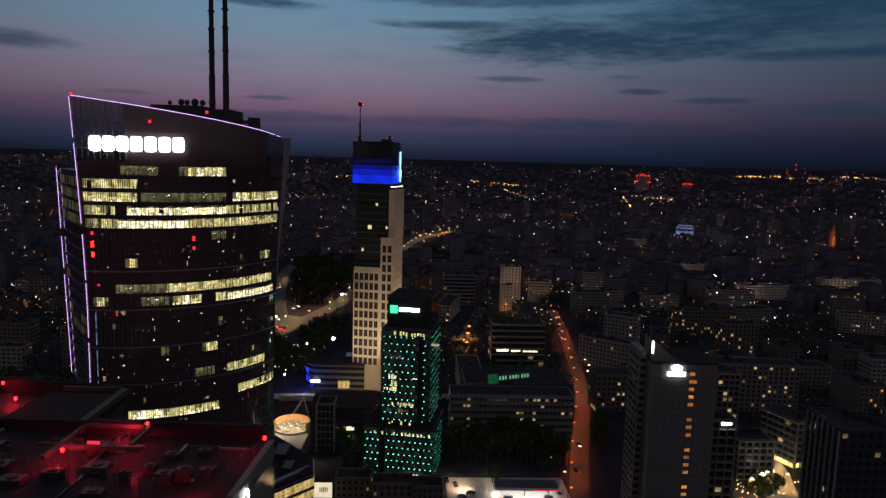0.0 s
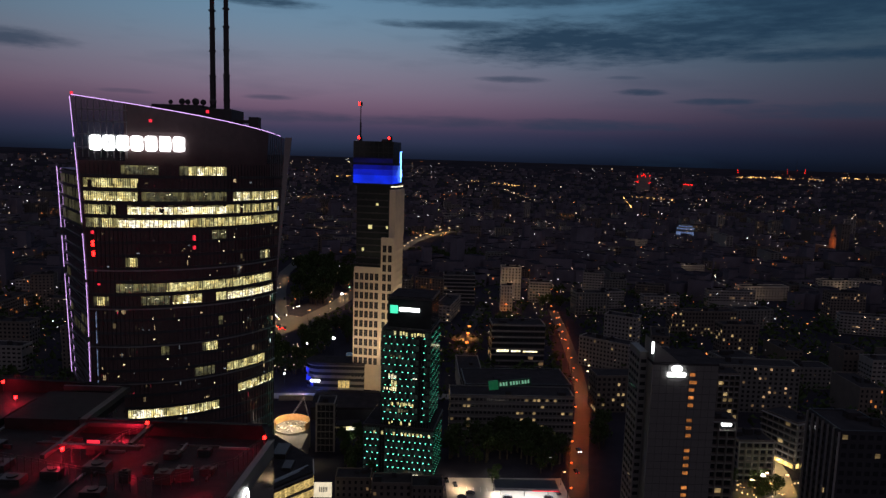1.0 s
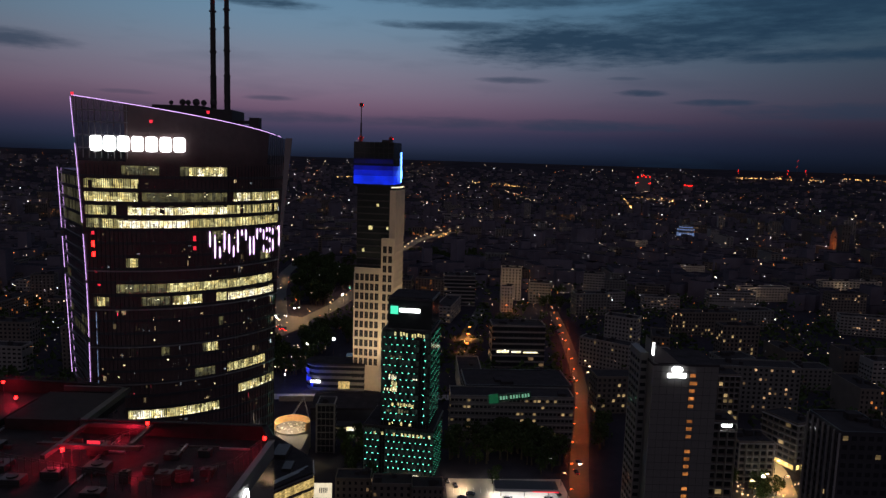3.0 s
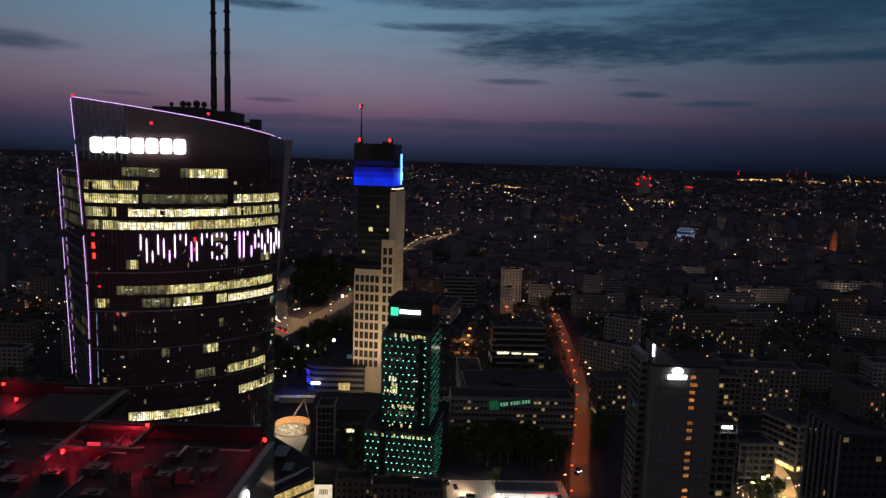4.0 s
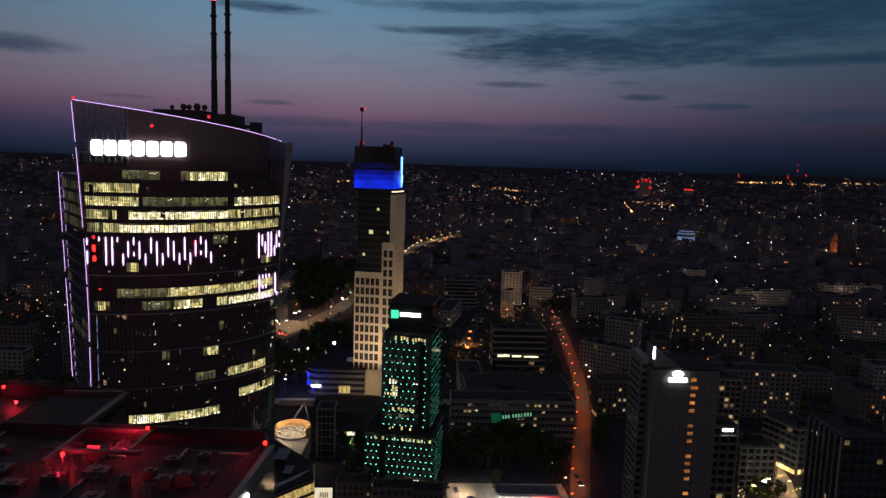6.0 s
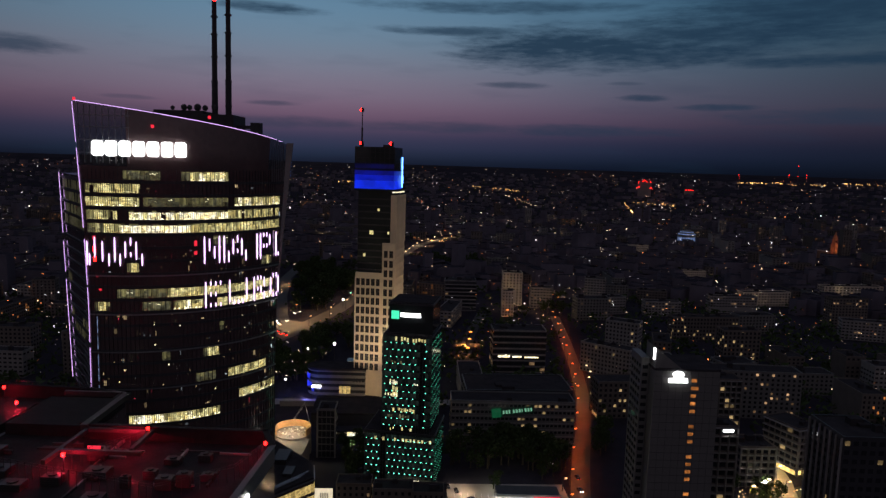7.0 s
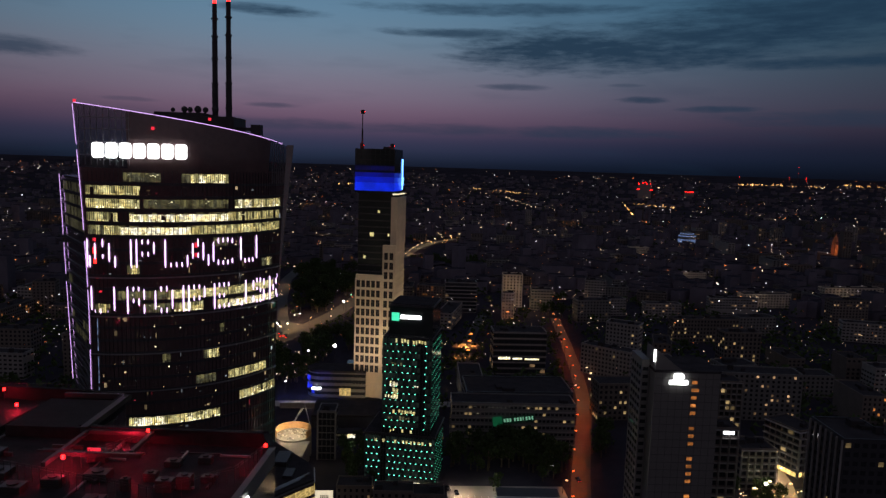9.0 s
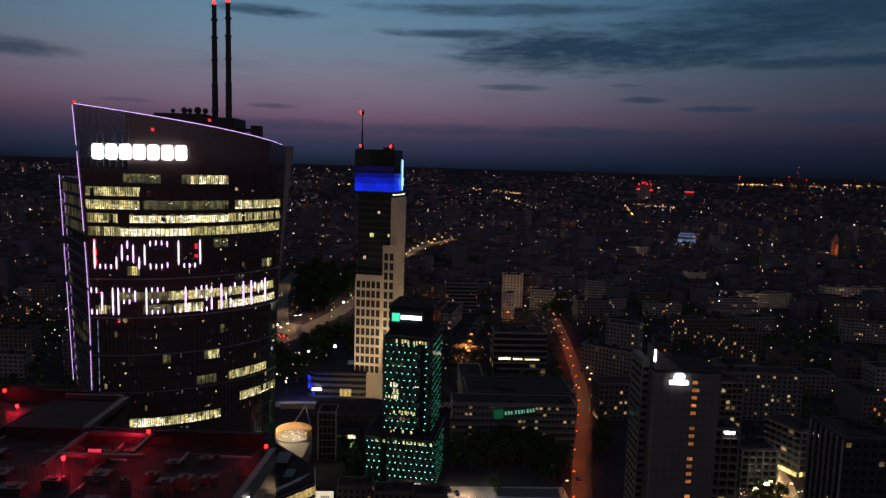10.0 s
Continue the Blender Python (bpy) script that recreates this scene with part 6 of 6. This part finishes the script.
for x, y, w, yaw in ((346, 975, 44, 3), (380, 815, 60, 8), (520, 880, 80, 6), (360, 1290, 36, 3)):
    building("apartment_block", (x, y, 0), yaw, w, 14, 16, "long pale slab block under distant lamps", "cream", 5, 16, .05, "home", (.5, .5))
    lamp("far_lamp", (x - w * .2, y - 16, 12), 350, (1, .75, .5), 1.0)

building("apartment_block", (243, 638, 0), 6, 62, 14, 21, "long apartment block with many orange lit flats", "render", 6, 20, .2, "home", (.5, .5), near=True)
building("apartment_block", (238, 548, 0), 4, 30, 14, 30, "apartment block with tall lit stair windows", "render", 9, 9, .15, "home", (.5, .6), near=True)
building("apartment_block", (131, 440, 0), 4, 12, 12, 20, "small block with warm lit ground floor", "render", 6, 4, .4, "home", (.6, .6), near=True)
# ---- far landmarks ----
def far_box(name, x, y, w, h, label, mat="concrete"):
    r = math.hypot(x, y)
    t = thing(name, (x, y, rise(r)), math.degrees(-math.atan2(x, y)), label, "tower")
    part("wall", boxes((-w / 2, w / 2, -w / 2, w / 2, -5, h)), mat, t)
    part("roof", boxes((-w / 2 - .5, w / 2 + .5, -w / 2 - .5, w / 2 + .5, h, h + 2)), "roofing", t)
    return t


ft = far_box("far_twin_tower", 860, 3040, 55, 62, "far dark tower crowned with red lights")
for x, z in ((-26, 60), (-8, 63), (0, 68), (24, 62), (-30, 36), (-22, 38), (24, 34), (30, 35), (8, 62)):
    part("red_light", boxes((x - 1.5, x + 1.5, -29, -27.5, z - 1.4, z + 1.4)), "red", ft, "red light")
ft2 = far_box("far_red_tower", 1085, 3130, 40, 24, "far low tower with a row of red lights")
for x in (-16, -9, -1, 5, 11, 17):
    part("red_light", boxes((x - 1.1, x + 1.1, -22, -20.5, 19, 21.2)), "red", ft2, "red light")
ch = thing("floodlit_church", (716, 1275, 0), 20, "brick church tower floodlit orange", "church")
part("nave", boxes((-8, 8, 4, 40, 0, 16)), "brick", ch)
part("tower", boxes((-3.6, 3.6, -4.6, 4, 0, 32)), "brick", ch)
part("belfry", boxes((-2.8, 2.8, -3.8, 3, 32, 40)), "brick", ch)
for x in (-1.9, 0.6):
    part("louvre", boxes((x, x + 1.3, -3.9, -3.7, 33.5, 38.5)), "pane", ch)
bm = bmesh.new()
prism(bm, [(-2.8, -3.8), (2.8, -3.8), (2.8, 3), (-2.8, 3)], 40, 54, [(-.3, -1.3), (.3, -1.3), (.3, -.7), (-.3, -.7)])
part("spire", bm, "brick", ch)
lamp("church_floodlight", (712, 1252, 3), 70000, (1.0, .26, .05), 1, "SPOT", (716, 1270, 34), 62)
street_lamp(698, 1262, "sodium_head", 9, 3.2, "church lamps")
street_lamp(694, 1268, "warm_head", 9, 2.2, "church lamps")
for x, y, h in ((2000, 4000, 85), (1955, 4010, 30), (2045, 3990, 32), (1700, 4080, 28)):
    r = math.hypot(x, y)
    fm = thing("far_radio_mast", (x, y, rise(r)), 0, "far lattice mast with red lights", "mast", "far masts")
    bm = bmesh.new()
    prism(bm, disc(1.6, 4), -4, h, disc(.5, 4))
    part("mast", bm, "dark_metal", fm)
    for k in (1.0, .62, .3):
        bm = bmesh.new()
        blob(bm, (0, 0, h * k), 1.7)
        part("red_light", bm, "red", fm, "red light")
def build_dome():
    """A dome with blue glowing windows and rings, added in place of a reflection."""
    r = math.hypot(*DOME)
    t = thing("dome_reflection", (*DOME, rise(r)), math.degrees(-math.atan2(*DOME)), "glowing blue dome standing in for a reflection in the glass", "hall")
    bm = bmesh.new()
    prism(bm, disc(19, 20), -2, 12)
    part("drum", bm, "concrete", t)
    rows = [(19.5, 12), (18, 17), (14, 21.5), (8, 24.5), (2, 25.5)]
    bm = bmesh.new()
    for (r0, z0), (r1, z1) in zip(rows, rows[1:]):
        prism(bm, disc(r0, 20), z0, z1, disc(r1, 20))
    part("dome", bm, "panel", t)
    for i in range(9):
        a = radians(200 + i * 17.5)
        m = Matrix.Translation((19.1 * math.cos(a), 19.1 * math.sin(a), 0)) @ Matrix.Rotation(a + math.pi / 2, 4, "Z")
        bm = bmesh.new()
        box(bm, -1.7, 1.7, -.3, .3, 2, 9.5, m)
        part("lit_window", bm, "blue_reflection", t)
    for k, (r0, z) in enumerate(((18.3, 16.2), (14.5, 21))):
        bm = bmesh.new()
        prism(bm, disc(r0 + .3, 20), z - .9, z + .9)
        part("light_ring", bm, "blue_reflection", t)
    return t


DOME = (543.0, 1560.0)
build_dome()
# rows of bright lamps on far roads
random.seed(31)
bm = bmesh.new()
for a0, a1, r0, r1, n, hh in ((22.5, 25.6, 3900, 4000, 34, 18), (29.5, 33.5, 4100, 4050, 30, 18), (25.8, 29.5, 3950, 4000, 14, 16), (14.0, 15.2, 2900, 2300, 22, 8), (15, 18.2, 2750, 2700, 22, 10), (-9, -6.5, 3300, 3300, 18, 10), (2, 7.5, 3200, 3000, 26, 10), (-1.2, 1.4, 1300, 1420, 12, 10)):
    for i in range(n):
        k = random.random()
        a, r = radians(a0 + (a1 - a0) * k), r0 + (r1 - r0) * k + random.uniform(-20, 20)
        blob(bm, (r * math.sin(a), r * math.cos(a), rise(r) + hh + random.uniform(-3, 3)), r * random.choice((.0003, .0004, .0005, .0006, .0008)))
tagged(part("far_road_lamps", bm, "bulb_far"), "rows of far warm road lamps", "city lights", kind="stuff")

random.seed(9)
for x, y, z, m, s in ((-80.6, 510, 18, "head", 1.1), (-100, 508, 14, "head", .5), (-101, 500, 10, "red_dim", .7), (-98, 494, 8, "red_dim", .7), (-92, 470, 10, "red_dim", .5), (-104, 452, 8, "head", .5), (-100, 780, 8, "green_dot", .9), (-104, 770, 8, "green_dot", .8), (-106, 725, 9, "head", 1.0)):
    t = thing("signal_mast", (x, y, 0), 0, "slim street mast with one bright light", "street light", "signal masts")
    bm = bmesh.new()
    prism(bm, disc(.15, 6), 0, z - s)
    part("pole", bm, "dark_metal", t)
    bm = bmesh.new()
    bmesh.ops.create_icosphere(bm, subdivisions=1, radius=s, matrix=Matrix.Translation((0, 0, z)))
    part("light", bm, m, t)
for x, y, m in ((-152, 640, "head"), (-156, 648, "head"), (-158, 655, "head"), (-150, 655, "head"), (-146, 612, "red"), (-143, 604, "red"), (-138, 600, "red"), (-140, 606, "red"), (-149, 690, "head"), (-146, 698, "head")):
    c = thing("queued_car", (x, y, .1), random.uniform(-30, 30), "small far car with glowing lamps", "car", "queued cars")
    part("body", boxes((-.9, .9, -2.1, 2.1, .3, 1.0), (-.8, .8, -1.2, 1.2, 1.0, 1.5)), "car", c)
    for k in (-.6, .6):
        part("lamp", boxes((k - .2, k + .2, -2.3, -2.1, .5, .8)), m, c)

# white lamps along the far kerb of the orange street
for i in range(9):
    k = i / 8
    street_lamp(113 - 16 * k + (2 if i % 2 else 0), 545 - 118 * k, "warm_head", 6, .9, "kerb lamps")
lamp("kerb_glow", (110, 522, 7), 9000, WARM, .5, "SPOT", (109, 520, 0), 140)
lamp("kerb_glow", (99, 446, 7), 6000, WARM, .5, "SPOT", (98, 446, 0), 140)

# ---- the bright forecourt: parked cars, lamps, markings ----
def parked_car(x, y, yaw, lights="red_dim"):
    c = thing("parked_car", (x, y, .14), yaw, "dark parked car on the pale forecourt", "car", "parked cars")
    bm = boxes((-.9, .9, -2.15, 2.15, .35, .95))
    bmesh.ops.bevel(bm, geom=bm.edges[:], offset=.12, segments=1)
    part("body", bm, "car", c)
    bm = bmesh.new()
    prism(bm, [(-.8, -1.3), (.8, -1.3), (.8, 1.6), (-.8, 1.6)], .95, 1.5, [(-.62, -.7), (.62, -.7), (.62, 1.2), (-.62, 1.2)])
    part("cabin", bm, "pane", c)
    for wx in (-.82, .82):
        for wy in (-1.35, 1.35):
            bm = bmesh.new()
            prism(bm, disc(.33, 10), -.1, .1)
            bmesh.ops.transform(bm, matrix=Matrix.Translation((wx, wy, .33)) @ Matrix.Rotation(radians(90), 4, "Y"), verts=bm.verts[:])
            part("wheel", bm, "rubber", c)
    for k in (-.6, .6):
        part("lamp", boxes((k - .25, k + .25, -2.2, -2.12, .6, .8)), lights, c)
    return c


for x, y, yaw, l in ((12, 302, 80, "rubber"), (16, 306, 85, "rubber"), (52, 304, 95, "red_dim"), (57, 309, 20, "rubber"), (24, 299, 88, "red_dim"), (33, 303, 92, "rubber"), (9, 314, 10, "rubber"), (5, 318, 12, "rubber"), (70, 332, 10, "red_dim"), (86, 430, 10, "red_dim"), (93, 480, 9, "red_dim"), (108, 620, 6, "red_dim")):
    parked_car(x, y, yaw, l)
lines = thing("lane_marking", (0, 0, 0), 0, "white painted bay lines on the forecourt", "marking")
for i in range(8):
    part("painted_line", boxes((8 + i * 3.2, 8.15 + i * 3.2, 308, 313, .145, .16)), "canopy", lines)
for x, y, m, h in ((27, 309, "head", 5), (60, 318, "warm_head", 7), (56, 336, "bulb_white", 6), (-8, 308, "warm_head", 7), (-24, 310, "warm_head", 7)):
    street_lamp(x, y, m, h, .7, "forecourt lamps")
lamp("tree_light", (26, 324, 5), 900, (1.0, .9, .6), .4)
lamp("plaza_light", (6, 322, 8), 2500, (1.0, .8, .55), .4, "SPOT", (6, 320, 0), 140)
lamp("plaza_light", (-10, 309, 7), 1500, (1.0, .8, .55), .4, "SPOT", (-10, 307, 0), 140)
# two added lights without lamp bodies, to brighten the near side of the trees
lamp("tree_fill_light", (147, 294, 10), 1900, (1.0, .86, .5), .4)
lamp("tree_fill_light", (161, 299, 10), 1900, (1.0, .86, .5), .4)


# ---- what moves ----
def motions():
    for cols, a_ref, t_ref, z in TEXT:
        lo, hi = left_end(z) + 0.25, right_end(z) - 0.4
        for i, ob in cols:
            at = lambda s: a_ref + PITCH * i - LED_SPEED * (s - t_ref)
            t_in = t_ref + (a_ref + PITCH * i - hi) / LED_SPEED
            t_out = t_ref + (a_ref + PITCH * i - lo) / LED_SPEED
            marks = [0.0, 10.0, t_in - 0.2, t_in - 0.1, t_in, t_out, t_out + 0.1, t_out + 0.2]
            s = t_in
            while s < t_out - 0.2:
                marks.append(s)
                s += 0.3
            marks = sorted({round(m * 30) / 30 for m in marks if 0 <= m <= 10})
            walk(ob, [(m, Matrix.Translation(strip_place(at(m), z))) for m in marks])
    for ob, spot in beacons:
        walk(ob, [(0.5 * k, Matrix.Translation(spot) @ Matrix.Rotation(radians(60 * k - 180), 4, "Z")) for k in range(21)])
    walk(green_ghost, [(t, pose(x, 366.6, z, 0, -8, 0)) for t, x, z in GHOST_ROWS])
    walk(car, [(t, pose(x, y, 0.06, 0, 0, yaw)) for t, x, y, yaw in CAR_ROWS])


motions()
